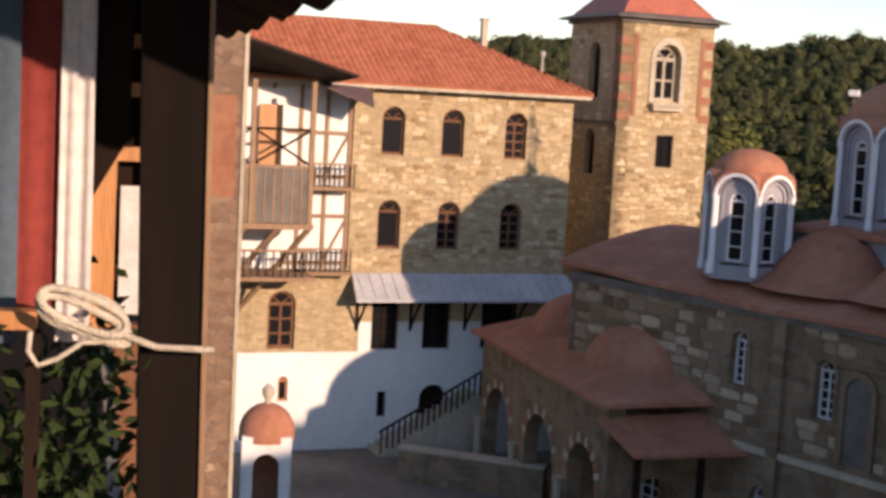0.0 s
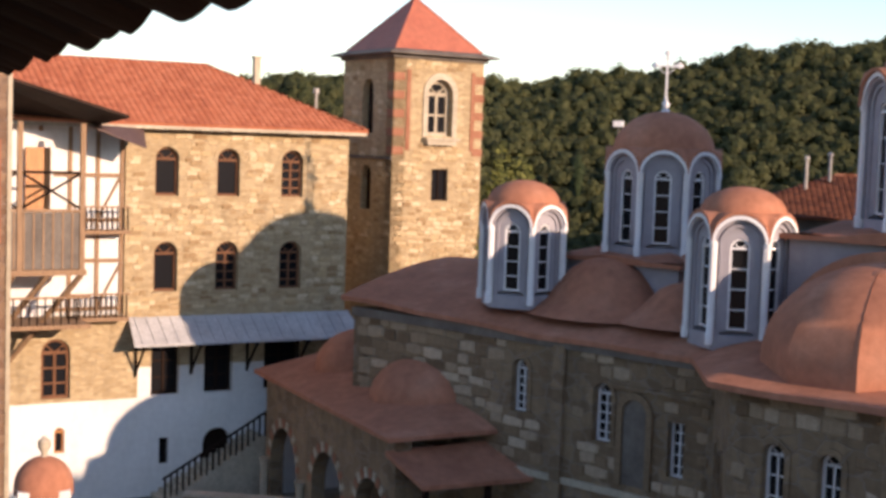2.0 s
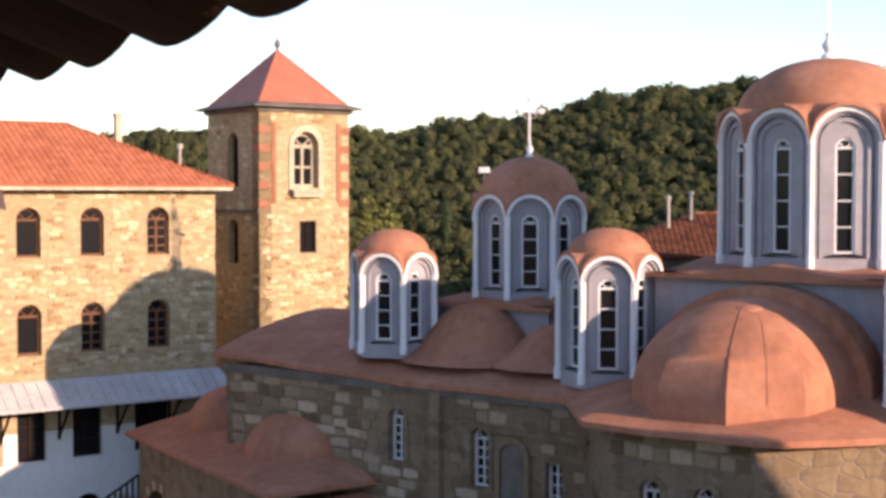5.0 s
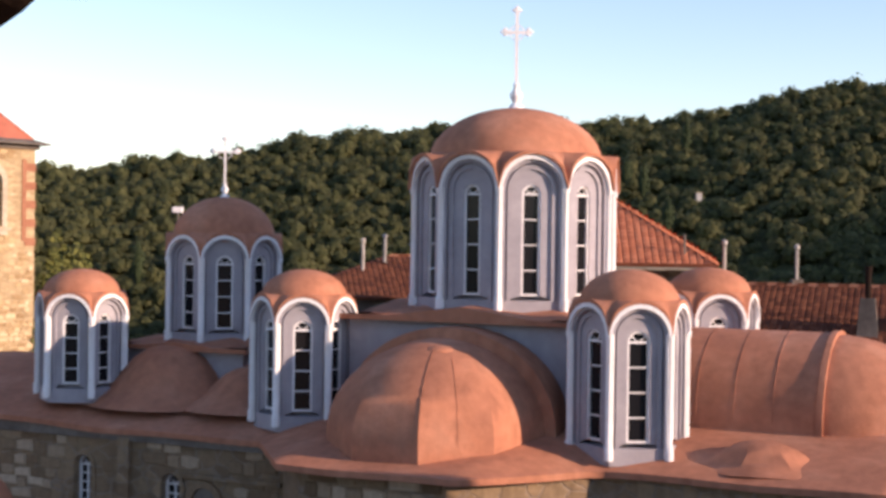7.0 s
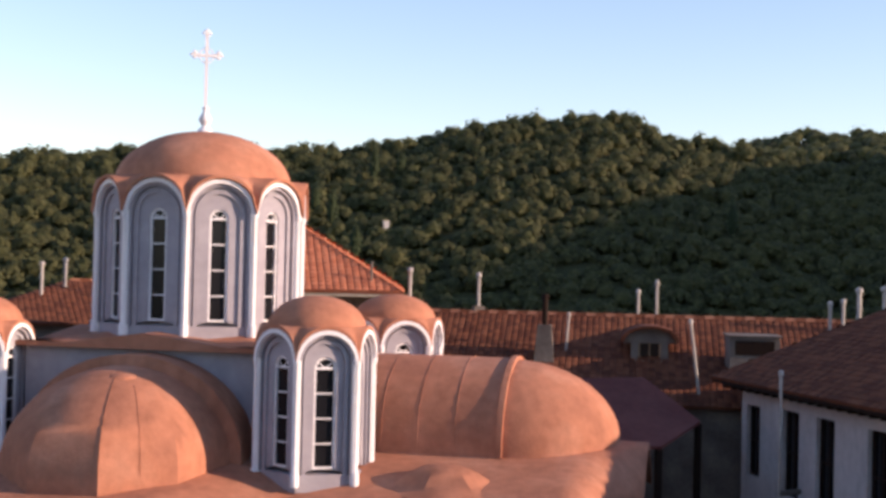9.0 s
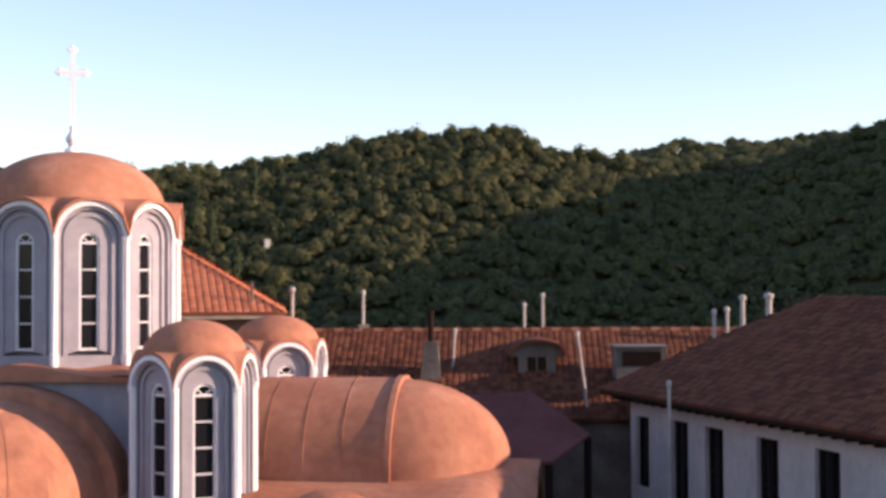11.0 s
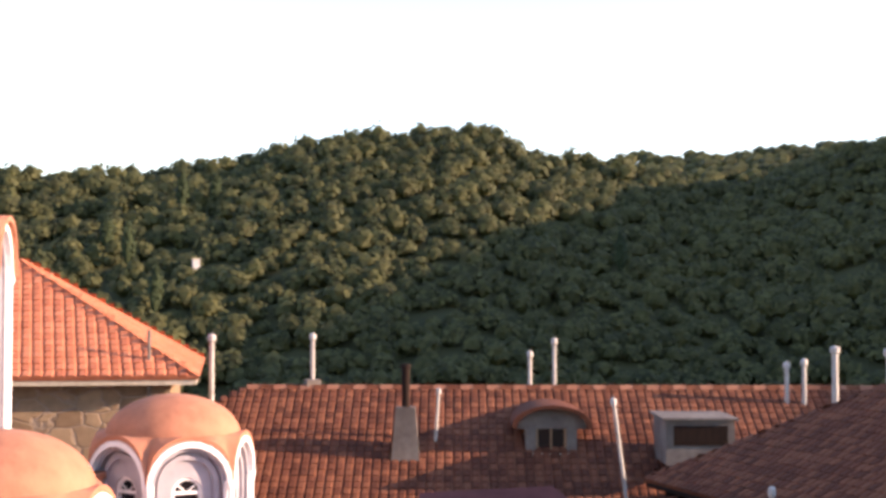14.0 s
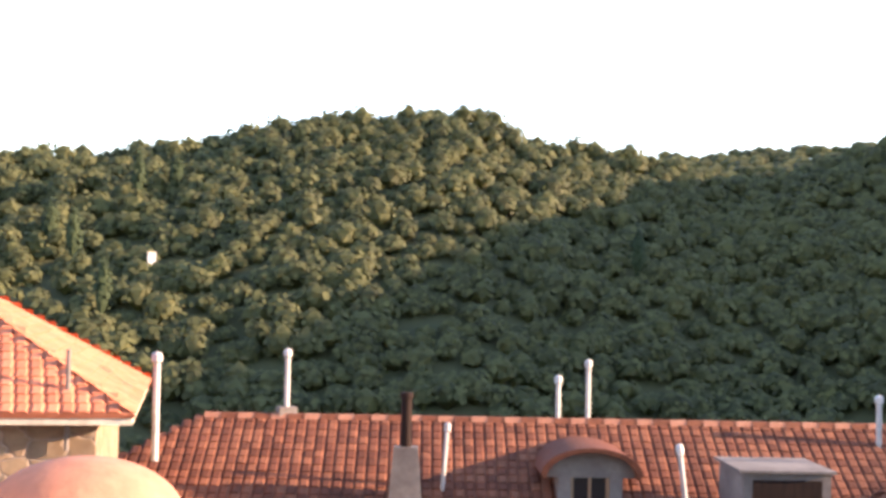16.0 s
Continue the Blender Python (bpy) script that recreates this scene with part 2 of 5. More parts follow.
def part(name, mesh, mat, parent, label="", smooth=None, at=None):
    ob = new(name, mesh.data(name, mat, smooth))
    ob.parent = parent
    if at is not None:
        ob.matrix_basis = at
    if label:
        tagged(ob, label)
    return ob


def thing(name, m, label, category, group="", kind=""):
    ob = new(name)
    ob.matrix_basis = m
    ob.empty_display_size = 0.3
    return tagged(ob, label, category, group, kind)


def arch(w, z0, z1, n=8, x=0.0):
    """An open outline, foot to foot, of a round-headed opening: width, foot height, crown height."""
    r = w / 2
    return [(x - r, z0)] + [(x - r * math.cos(math.pi * i / n), z1 - r + r * math.sin(math.pi * i / n)) for i in range(n + 1)] + [(x + r, z0)]


def along(a, b):
    """The frame of a wall that runs from a to b: x along it, y into it."""
    d = Vector((b[0] - a[0], b[1] - a[1], 0))
    return Matrix.Translation((a[0], a[1], 0)) @ Matrix.Rotation(math.atan2(d.y, d.x), 4, "Z"), d.length


def wall_mesh(length, z0, z1, thick, openings, x0=0.0):
    """One solid wall with openings (centre, foot, crown, width, arched)."""
    xs = sorted({x0, x0 + length} | {round(o[0] + s * o[3] / 2, 4) for o in openings for s in (-1, 1)})
    zs = sorted({z0, z1} | {o[k] for o in openings for k in (1, 2)})

    def full(i, j):
        if not (0 <= i < len(xs) - 1 and 0 <= j < len(zs) - 1):
            return False
        x, z = (xs[i] + xs[i + 1]) / 2, (zs[j] + zs[j + 1]) / 2
        return not any(abs(x - o[0]) < o[3] / 2 and o[1] < z < o[2] for o in openings)

    m, seen = Mesh(), {}

    def vert(x, y, z):
        key = (round(x, 4), y, round(z, 4))
        if key not in seen:
            seen[key] = len(m.v)
            m.v.append(key)
        return seen[key]

    def face(*pts):
        ids = [vert(*p) for p in pts]
        ids = [a for k, a in enumerate(ids) if a != ids[k - 1]]
        if len(ids) > 2:
            m.f.append(tuple(ids))

    for i in range(len(xs) - 1):
        for j in range(len(zs) - 1):
            if not full(i, j):
                continue
            a, b, c, d = xs[i], xs[i + 1], zs[j], zs[j + 1]
            for y in (0, thick):
                face((a, y, c), (b, y, c), (b, y, d), (a, y, d))
            for ok, p, q in ((full(i - 1, j), (a, c), (a, d)), (full(i + 1, j), (b, c), (b, d)), (full(i, j - 1), (a, c), (b, c)), (full(i, j + 1), (a, d), (b, d))):
                if not ok:
                    face((p[0], 0, p[1]), (q[0], 0, q[1]), (q[0], thick, q[1]), (p[0], thick, p[1]))
    for xc, a, b, w, arched in openings:
        if arched:
            line = arch(w, a, b, 10, xc)[1:-1]
            for p, q in zip(line, line[1:]):
                for y in (0, thick):
                    face((p[0], y, p[1]), (q[0], y, q[1]), (q[0], y, b), (p[0], y, b))
                face((p[0], 0, p[1]), (q[0], 0, q[1]), (q[0], thick, q[1]), (p[0], thick, p[1]))
    return m


def stones(parent, at, x0, x1, z0, z1, openings, count, mat, seed, row=0.19, lo=0.22, hi=0.58, name="stone"):
    """Single stones that stand proud of a rubble wall, in uneven courses, clear of its openings."""
    r = random.Random(seed)
    shapes = []
    for k in range(6):
        c = [(x + r.uniform(-0.06, 0.06), z + r.uniform(-0.09, 0.09)) for x, z in ((-0.5, -0.44), (-0.1, -0.5), (0.5, -0.46), (0.5, 0.4), (0.05, 0.5), (-0.47, 0.45))]
        inner = [(x * 0.86, z * 0.8) for x, z in c]
        v = [(x, 0.0, z) for x, z in c] + [(x, -1.0, z) for x, z in inner]
        me = Mesh().add(v, [(i, (i + 1) % 6, 6 + (i + 1) % 6, 6 + i) for i in range(6)] + [(6, 7, 8, 9, 10, 11)]).data(name, mat)
        shapes.append(me)
    places = []
    z = z0 + 0.1
    while z < z1 - 0.1:
        h = row * r.uniform(0.75, 1.25)
        x = x0 + r.uniform(0.02, 0.3)
        while x < x1 - 0.2:
            w = min(r.uniform(lo, hi), x1 - x - 0.03)
            xc, zc = x + w / 2, z + h / 2
            if w > 0.15 and not any(abs(xc - o[0]) < o[3] / 2 + w / 2 + 0.2 and o[1] - 0.2 < zc < o[2] + 0.3 for o in openings):
                places.append((xc, zc, w, h))
            x += w + 0.02
        z += h + 0.015
    r.shuffle(places)
    for xc, zc, w, h in places[:count]:
        ob = new(name, r.choice(shapes))
        ob.parent = parent
        ob.matrix_basis = at @ Matrix.Translation((xc, 0.002, zc + r.uniform(-0.05, 0.05))) @ Matrix.Rotation(r.uniform(-0.05, 0.05), 4, "Y") @ Matrix.Diagonal((w * 0.96, r.uniform(0.02, 0.05), h * 0.94, 1))


def window_in(parent, frame_m, xc, z0, z1, w, arched, mat, depth=0.18, cols=2, rows=3, name="window", label="", border=0.07, shut=True, flat=False):
    """A window set into an opening: frame, bars and pane. flat: all are parts of the parent."""
    m = Mesh()
    t = border
    spring = z1 - w / 2 if arched else z1
    if arched:
        outer, inner = arch(w, z0, z1, 10, xc), arch(w - 2 * t, z0 + t, z1 - t, 10, xc)
    else:
        outer = [(xc - w / 2, z0), (xc - w / 2, z1), (xc + w / 2, z1), (xc + w / 2, z0)]
        inner = [(xc - w / 2 + t, z0 + t), (xc - w / 2 + t, z1 - t), (xc + w / 2 - t, z1 - t), (xc + w / 2 - t, z0 + t)]
    m.ring(outer + outer[:1], inner + inner[:1], depth, depth + 0.07)
    win = part(name, m, mat, parent, label, at=frame_m)
    sub, at = (parent, frame_m) if flat else (win, None)
    bars = []
    if arched:
        bars.append(Mesh().box(xc - w / 2 + t * 0.5, depth + 0.01, spring - t / 2, xc + w / 2 - t * 0.5, depth + 0.06, spring + t / 2))
        for s in (-1, 1):
            bars.append(Mesh().tube([(xc, depth + 0.03, spring), (xc + s * (w / 2 - t) * 0.75, depth + 0.03, spring + (w / 2 - t) * 0.65)], t * 0.28, 4))
    if shut:
        for i in range(1, cols):
            x = xc - w / 2 + w * i / cols
            bars.append(Mesh().box(x - t * 0.4, depth + 0.01, z0 + t, x + t * 0.4, depth + 0.06, spring))
        for i in range(1, rows):
            z = z0 + (spring - z0) * i / rows
            bars.append(Mesh().box(xc - w / 2 + t, depth + 0.012, z - t * 0.3, xc + w / 2 - t, depth + 0.055, z + t * 0.3))
    for b in bars:
        part("glazing_bar", b, mat, sub, at=at)
    g = Mesh()
    g.slab(arch(w - t, z0 + t / 2, z1 - t / 2, 10, xc) if arched else [(xc - w / 2 + t / 2, z0 + t / 2), (xc + w / 2 - t / 2, z0 + t / 2), (xc + w / 2 - t / 2, z1 - t / 2), (xc - w / 2 + t / 2, z1 - t / 2)], depth + 0.075, depth + 0.085)
    part("pane", g, GLASS, sub, at=at)
    return win


def tiled(parent, corners, mat, name="roof", pitch=0.34, width=0.26, gap=None, label="", thick=0.09):
    """A roof slope: a slab under its rows of round clay tiles. corners: eave left, eave right, top right, top left."""
    a, b, c, d = [Vector(p) for p in corners]
    nrm = (b - a).cross(d - a).normalized()
    if nrm.z < 0:
        nrm = -nrm
    base = Mesh()
    base.add([p - nrm * thick for p in (a, b, c, d)] + [a, b, c, d], [(0, 1, 2, 3), (4, 7, 6, 5), (0, 4, 5, 1), (1, 5, 6, 2), (2, 6, 7, 3), (3, 7, 4, 0)])
    slab = part(name, base, mat, parent, label)
    rng = random.Random(len(bpy.data.objects))
    rows = max(2, int(((d - a).length + (c - b).length) / 2 / pitch))
    verts, faces = [], []
    u = (b - a).normalized()
    for r in range(rows):
        v0, v1 = r / rows, min(1.0, (r + 1.25) / rows)
        l0, r0, l1 = a.lerp(d, v0), b.lerp(c, v0), a.lerp(d, v1)
        n = int((r0 - l0).length / width)
        up = (d - a).normalized()
        up = (up - u * up.dot(u)).normalized()
        run = (l1 - l0).dot(up)
        for k in range(n):
            p = l0 + u * (width * (k + 0.5)) + nrm * rng.uniform(0.0, 0.012)
            tw = u * (width * 0.5) + up * rng.uniform(-0.008, 0.008)
            lift = nrm * 0.065
            i = len(verts)
            q = p + up * run
            verts += [p - tw, p - tw * 0.55 + lift * 0.85, p + tw * 0.55 + lift * 0.85, p + tw, q - tw, q - tw * 0.55 + lift * 0.45, q + tw * 0.55 + lift * 0.45, q + tw]
            faces += [(i, i + 1, i + 5, i + 4), (i + 1, i + 2, i + 6, i + 5), (i + 2, i + 3, i + 7, i + 6), (i, i + 3, i + 2, i + 1)]
    me = bpy.data.meshes.new("roof_tiles")
    me.from_pydata([tuple(p) for p in verts], [], faces)
    me.materials.append(mat)
    t = new("roof_tiles", me)
    t.parent = slab
    tagged(t, kind="stuff")
    return slab


# ---- ground and hills ----
# Bearings -100 to -40 are an unseen ridge, added to shade the lower hill.
SKYLINE = [(-180, 1.0), (-120, 2.0), (-100, 5.0), (-85, 8.6), (-72, 11.0), (-62, 11.5), (-54, 11.1), (-46, 9.4), (-40, 7.9), (-36, 6.8), (-32.5, 5.8), (-30.5, 5.05), (-28.5, 4.5), (-27, 4.6),
           (-24.9, 5.2), (-22.9, 5.48), (-20.9, 5.8), (-19.7, 6.5), (-18.5, 6.67), (-16.8, 6.4), (-13.9, 6.2), (-12, 5.72), (-10.2, 5.35), (-8.3, 5.0), (-5, 4.87), (0.2, 4.75), (2.4, 4.5),
           (5.6, 4.2), (8, 3.68), (10.3, 3.28), (12.6, 3.05), (14.5, 2.68), (25, 2.6), (28, 2.3), (45, 2.0), (90, 1.0), (180, 1.0)]
FAR = [(-180, 1.0), (-60, 5.5), (-45, 6.0), (-36, 5.8), (-30.3, 5.5), (-28.2, 5.4), (-26.7, 5.5), (-24.9, 5.1), (-22, 3.0), (-10, 1.0), (180, 1.0)]
CREST = 100.0


def lookup(table, a):
    return float(np.interp(a, [p[0] for p in table], [p[1] for p in table]))


def terrain(d, a):
    """Height of the ground at that distance and bearing from the balcony."""
    top = EYE + math.tan(radians(lookup(SKYLINE, a))) * CREST - 0.75
    if d < 62:
        return 0.0
    x, y = -math.sin(radians(a)) * d, math.cos(radians(a)) * d
    lump = 3.2 * noise.noise((x * 0.035, y * 0.035, 0.3)) + 1.6 * noise.noise((x * 0.11, y * 0.11, 5.0))
    f = (d - 62) / (CREST - 62)
    if f < 1:
        return top * (f ** 0.8) + lump * min(1, 4 * f) * (1 - f)
    z = top * max(0.0, 1 - (d - CREST) / 300.0)
    far = EYE + math.tan(radians(lookup(FAR, a))) * 760
    return max(z, far * max(0.0, 1 - abs(d - 760) / 420.0))


bearings = [-180 + 3 * i for i in range(40)] + [-60 + 0.75 * i for i in range(160)] + [60 + 3 * i for i in range(40)]
rings = [2, 20, 45, 62] + [62 + 1.9 * i for i in range(1, 21)] + [103, 110, 125, 150, 190, 230, 300, 360, 420, 500, 580, 650, 700, 730, 760, 800, 900, 1100, 1300, 2000, 4500]
gm = Mesh()
gm.add([(-math.sin(radians(a)) * d, math.cos(radians(a)) * d, terrain(d, a)) for d in rings for a in bearings] + [(0, 0, 0)], [])
nb = len(bearings)
gm.f = [(i * nb + j, i * nb + (j + 1) % nb, (i + 1) * nb + (j + 1) % nb, (i + 1) * nb + j) for i in range(len(rings) - 1) for j in range(nb)]
gm.f += [(len(rings) * nb, (j + 1) % nb, j) for j in range(nb)]
gdata = gm.data("ground", GROUND, 60)
gdata.materials.append(SOIL)
gdata.polygons.foreach_set("material_index", [0 if p.center.xy.length < 66 else 1 for p in gdata.polygons])
tagged(new("ground", gdata), "bare courtyard earth rising into wooded hills", "ground", kind="structure")


def forest(name, spots, leaf, seed, label, quads=72):
    """Many trees as one mesh: a small trunk, a crown core, and leaf clumps all round it."""
    rng = np.random.default_rng(seed)
    ico = bmesh.new()
    bmesh.ops.create_icosphere(ico, subdivisions=1, radius=1)
    iv = np.array([v.co[:] for v in ico.verts])
    itri = [[v.index for v in f.verts] for f in ico.faces]
    ico.free()
    count = 0
    V, F = [], []
    for x, y, z, r, h in spots:
        lobes = rng.normal(0, 1, (5, 3))
        lobes /= np.linalg.norm(lobes, axis=1)[:, None]
        core = iv * np.array([r * 0.78, r * 0.78, h * 0.38]) + np.array([x, y, z + h * 0.6])
        V.append(core)
        F.append(np.array([t + [t[2]] for t in itri]) + count)
        count += len(core)
        d = rng.normal(0, 1, (quads, 3))
        d[:, 2] = np.abs(d[:, 2]) * 0.9 - 0.35
        d /= np.linalg.norm(d, axis=1)[:, None]
        bulge = 0.8 + 0.3 * np.max(np.clip(d @ lobes.T, 0, 1) ** 3, axis=1) + rng.uniform(-0.1, 0.1, quads)
        c = d * bulge[:, None] * np.array([r, r, h * 0.46]) + np.array([x, y, z + h * 0.58])
        away = math.hypot(x, y)
        nrm = d + rng.normal(0, 0.2, (quads, 3)) + np.array([-0.5 * x / away, -0.5 * y / away, 0.55])
        nrm /= np.linalg.norm(nrm, axis=1)[:, None]
        s = np.cross(nrm, rng.normal(0, 1, (quads, 3)))
        s /= np.linalg.norm(s, axis=1)[:, None] + 1e-6
        t = np.cross(nrm, s)
        size = (rng.uniform(0.15, 0.3, quads) * (0.42 + 0.36 * r))[:, None]
        q = np.stack([c - s * size, c - t * size * 0.7, c + s * size, c + t * size * 0.7], 1).reshape(-1, 3)
        V.append(q)
        F.append(np.arange(count, count + 4 * quads).reshape(-1, 4))
        count += 4 * quads
    V, F = np.concatenate(V), np.concatenate(F)
    polys = [tuple(f[:3]) if f[2] == f[3] else tuple(f) for f in F.tolist()]
    me = bpy.data.meshes.new(name)
    me.from_pydata(V.tolist(), [], polys)
    me.materials.append(leaf)
    return tagged(new(name, me), label, "woodland", kind="stuff")


rng = random.Random(4)
spots = []
d = 67.0
while d < 103:
    a = -44.0
    while a < 46:
        step = math.degrees(0.9 / d)
        a += step * rng.uniform(0.75, 1.3)
        dd = d + rng.uniform(-0.75, 0.75)
        big = 0.5 + 0.5 * noise.noise((dd * 0.12, a * 0.25, 2.0))
        r = rng.uniform(0.36, 0.7) * (0.75 + 0.55 * big)
        h = r * rng.uniform(1.6, 2.6)
        x, y = -math.sin(radians(a)) * dd, math.cos(radians(a)) * dd
        spots.append((x, y, terrain(dd, a) - 0.3, r, h))
    d += 0.82 if d < 90 else 0.7
forest("woods", spots, LEAF, 3, "dense green broadleaf woodland covering the hillside", 64)
# dark slim cypresses between the broadleaf trees
CYPRESS = material("cypress foliage", [(0.018, 0.03, 0.012), (0.035, 0.05, 0.02)], scale=2, fine=6, bump=0)
cyp = [(-math.sin(radians(a)) * d, math.cos(radians(a)) * d, terrain(d, a) - 0.4, 0.35, 2.6 + 0.5 * (i % 3)) for i, (a, d) in enumerate([(0.6, 74), (3.4, 78), (-8.6, 82), (-6.9, 90), (-7.6, 88), (-9.3, 93), (-10.4, 94), (-24.0, 86), (13.0, 82)])]
forest("cypress_trees", cyp, CYPRESS, 5, "slim dark cypresses standing among the hillside woods", 120)
# far ridge
farspots = []
for i in range(900):
    a, d = rng.uniform(-50, -22), rng.uniform(660, 770)
    r = rng.uniform(3.5, 6)
    farspots.append((-math.sin(radians(a)) * d, math.cos(radians(a)) * d, terrain(d, a) - 1, r, r * 1.7))
forest("far_woods", farspots, LEAF, 8, "distant wooded ridge beyond the near hill", 24)

# ---- church ----
CH = pose(1.68, 41.0, 0, 0, 0, -25)
church = thing("church", CH, "stone monastery church with terracotta domes and lilac drums", "church")
FL = -5.3
EAVE = 8.45


def run(a, b, openings, wins, z1=EAVE, mat=CHURCH):
    m, n = along(a, b)
    part("wall", wall_mesh(n, 0, z1, 0.7, openings), mat, church, at=m)
    for xc, z0, zt, w, ar in openings:
        window_in(church, m, xc, z0, zt, w, ar, TRIM, depth=0.22, rows=5 if zt - z0 > 1.3 else 3, border=0.07)
        if ar:
            part("window_surround", Mesh().ring(arch(w + 0.34, z0, zt + 0.17, 10, xc), arch(w + 0.02, z0, zt + 0.01, 10, xc), -0.04, 0.06), CHURCH, church, at=m)
    return m, n


flank, _ = run((-19.2, FL), (-4.6, FL), [(7.6, 6.0, 7.65, 0.62, True), (10.8, 5.6, 7.35, 0.66, True), (13.4, 5.0, 6.6, 0.55, False), (4.2, 1.2, 3.4, 1.0, True), (8.9, 1.0, 3.2, 0.95, True), (12.2, 1.0, 3.2, 0.95, True)], [])
conch, cl = run((-4.6, FL), (-2.4, -8.1), [(1.2, 4.5, 6.5, 0.6, True), (2.25, 4.5, 6.5, 0.6, True)], [])
run((-2.4, -8.1), (1.7, -8.1), [(1.3, 4.3, 7.2, 0.6, True), (2.8, 4.3, 7.2, 0.6, True)], [], mat=CHURCH)
run((1.7, -8.1), (4.6, FL), [(2.0, 4.5, 6.5, 0.7, True)], [])
run((4.6, FL), (11.4, FL), [(3.0, 4.5, 6.6, 0.8, True)], [])
run((11.4, FL), (12.6, -1.5), [], [])
run((12.6, -1.5), (12.6, 1.5), [], [])
run((12.6, 1.5), (11.4, 5.3), [], [])
run((11.4, 5.3), (-19.2, 5.3), [], [])
run((-19.2, 5.3), (-19.2, FL), [], [])
# engaged pilasters and string courses on the flank
for x in (9.2,):
    part("pilaster", Mesh().box(x - 0.2, -0.16, 0, x + 0.2, -0.002, EAVE - 0.15), CHURCH, church, at=flank)
part("blind_arch", Mesh().ring(arch(1.25, 4.5, 7.25, 12, 12.0), arch(0.85, 4.5, 7.05, 12, 12.0), -0.1, -0.003), ASHLAR, church, at=flank)
# Flat dark panel: the shade of a deep niche is put into its colour.
part("blind_panel", Mesh().slab(arch(0.84, 4.5, 7.04, 12, 12.0), -0.02, -0.004), DARKGREY, church, "dark panel standing in for a niche's shade", at=flank)
part("string_course", Mesh().box(11.2, -0.12, 7.3, 14.58, -0.002, 7.42), CHURCH, church, at=flank)
part("string_course", Mesh().box(0.02, -0.1, 4.1, 14.58, -0.002, 4.3), PALE, church, "pale stone string course", at=flank)


def edge_y(x):
    """How far the roof's edge lies from the axis."""
    e = 5.5
    if abs(x + 0.35) < 4.9:
        e = max(e, min(8.55, 5.5 + (4.9 - abs(x + 0.35)) * 1.25))
    if x > 11.6:
        e = min(e, 5.5 - (x - 11.6) * 2.9)
    return e


def roof_z(x, v):
    rise = 1.15 * (1 - abs(v) ** 1.6)
    west = 0.3 * max(0.0, min(1.0, (-x - 11) / 8.0))
    return 8.55 + rise + west + 0.02 * math.sin(x * 1.3) * abs(v) ** 3


xs = [-19.7 + 0.36 * i for i in range(92)]
vs = [-1 + i / 12 for i in range(25)]
rm = Mesh()
for lift in (0.0, -0.16):
    rm.v += [(x, v * edge_y(x), roof_z(x, v) + lift) for x in xs for v in vs]
nv, nx = len(vs), len(xs)
o = nv * nx
for i in range(nx - 1):
    for j in range(nv - 1):
        q = (i * nv + j, (i + 1) * nv + j, (i + 1) * nv + j + 1, i * nv + j + 1)
        rm.f += [q, tuple(k + o for k in q[::-1])]
    for j in (0, nv - 1):
        rm.f.append((i * nv + j, (i + 1) * nv + j, o + (i + 1) * nv + j, o + i * nv + j))
for j in range(nv - 1):
    for i in (0, nx - 1):
        rm.f.append((i * nv + j, i * nv + j + 1, o + i * nv + j + 1, o + i * nv + j))
roof = part("roof", rm, DOME, church, "smooth terracotta-rendered roof with wavy eaves", smooth=50)
# Dark grey band along the top of the flank wall.
part("cornice", Mesh().join(wall_mesh(14.6, EAVE - 0.25, EAVE + 0.05, 0.2, []).moved(flank @ Matrix.Translation((0, -0.14, 0)))), DARKGREY, church)


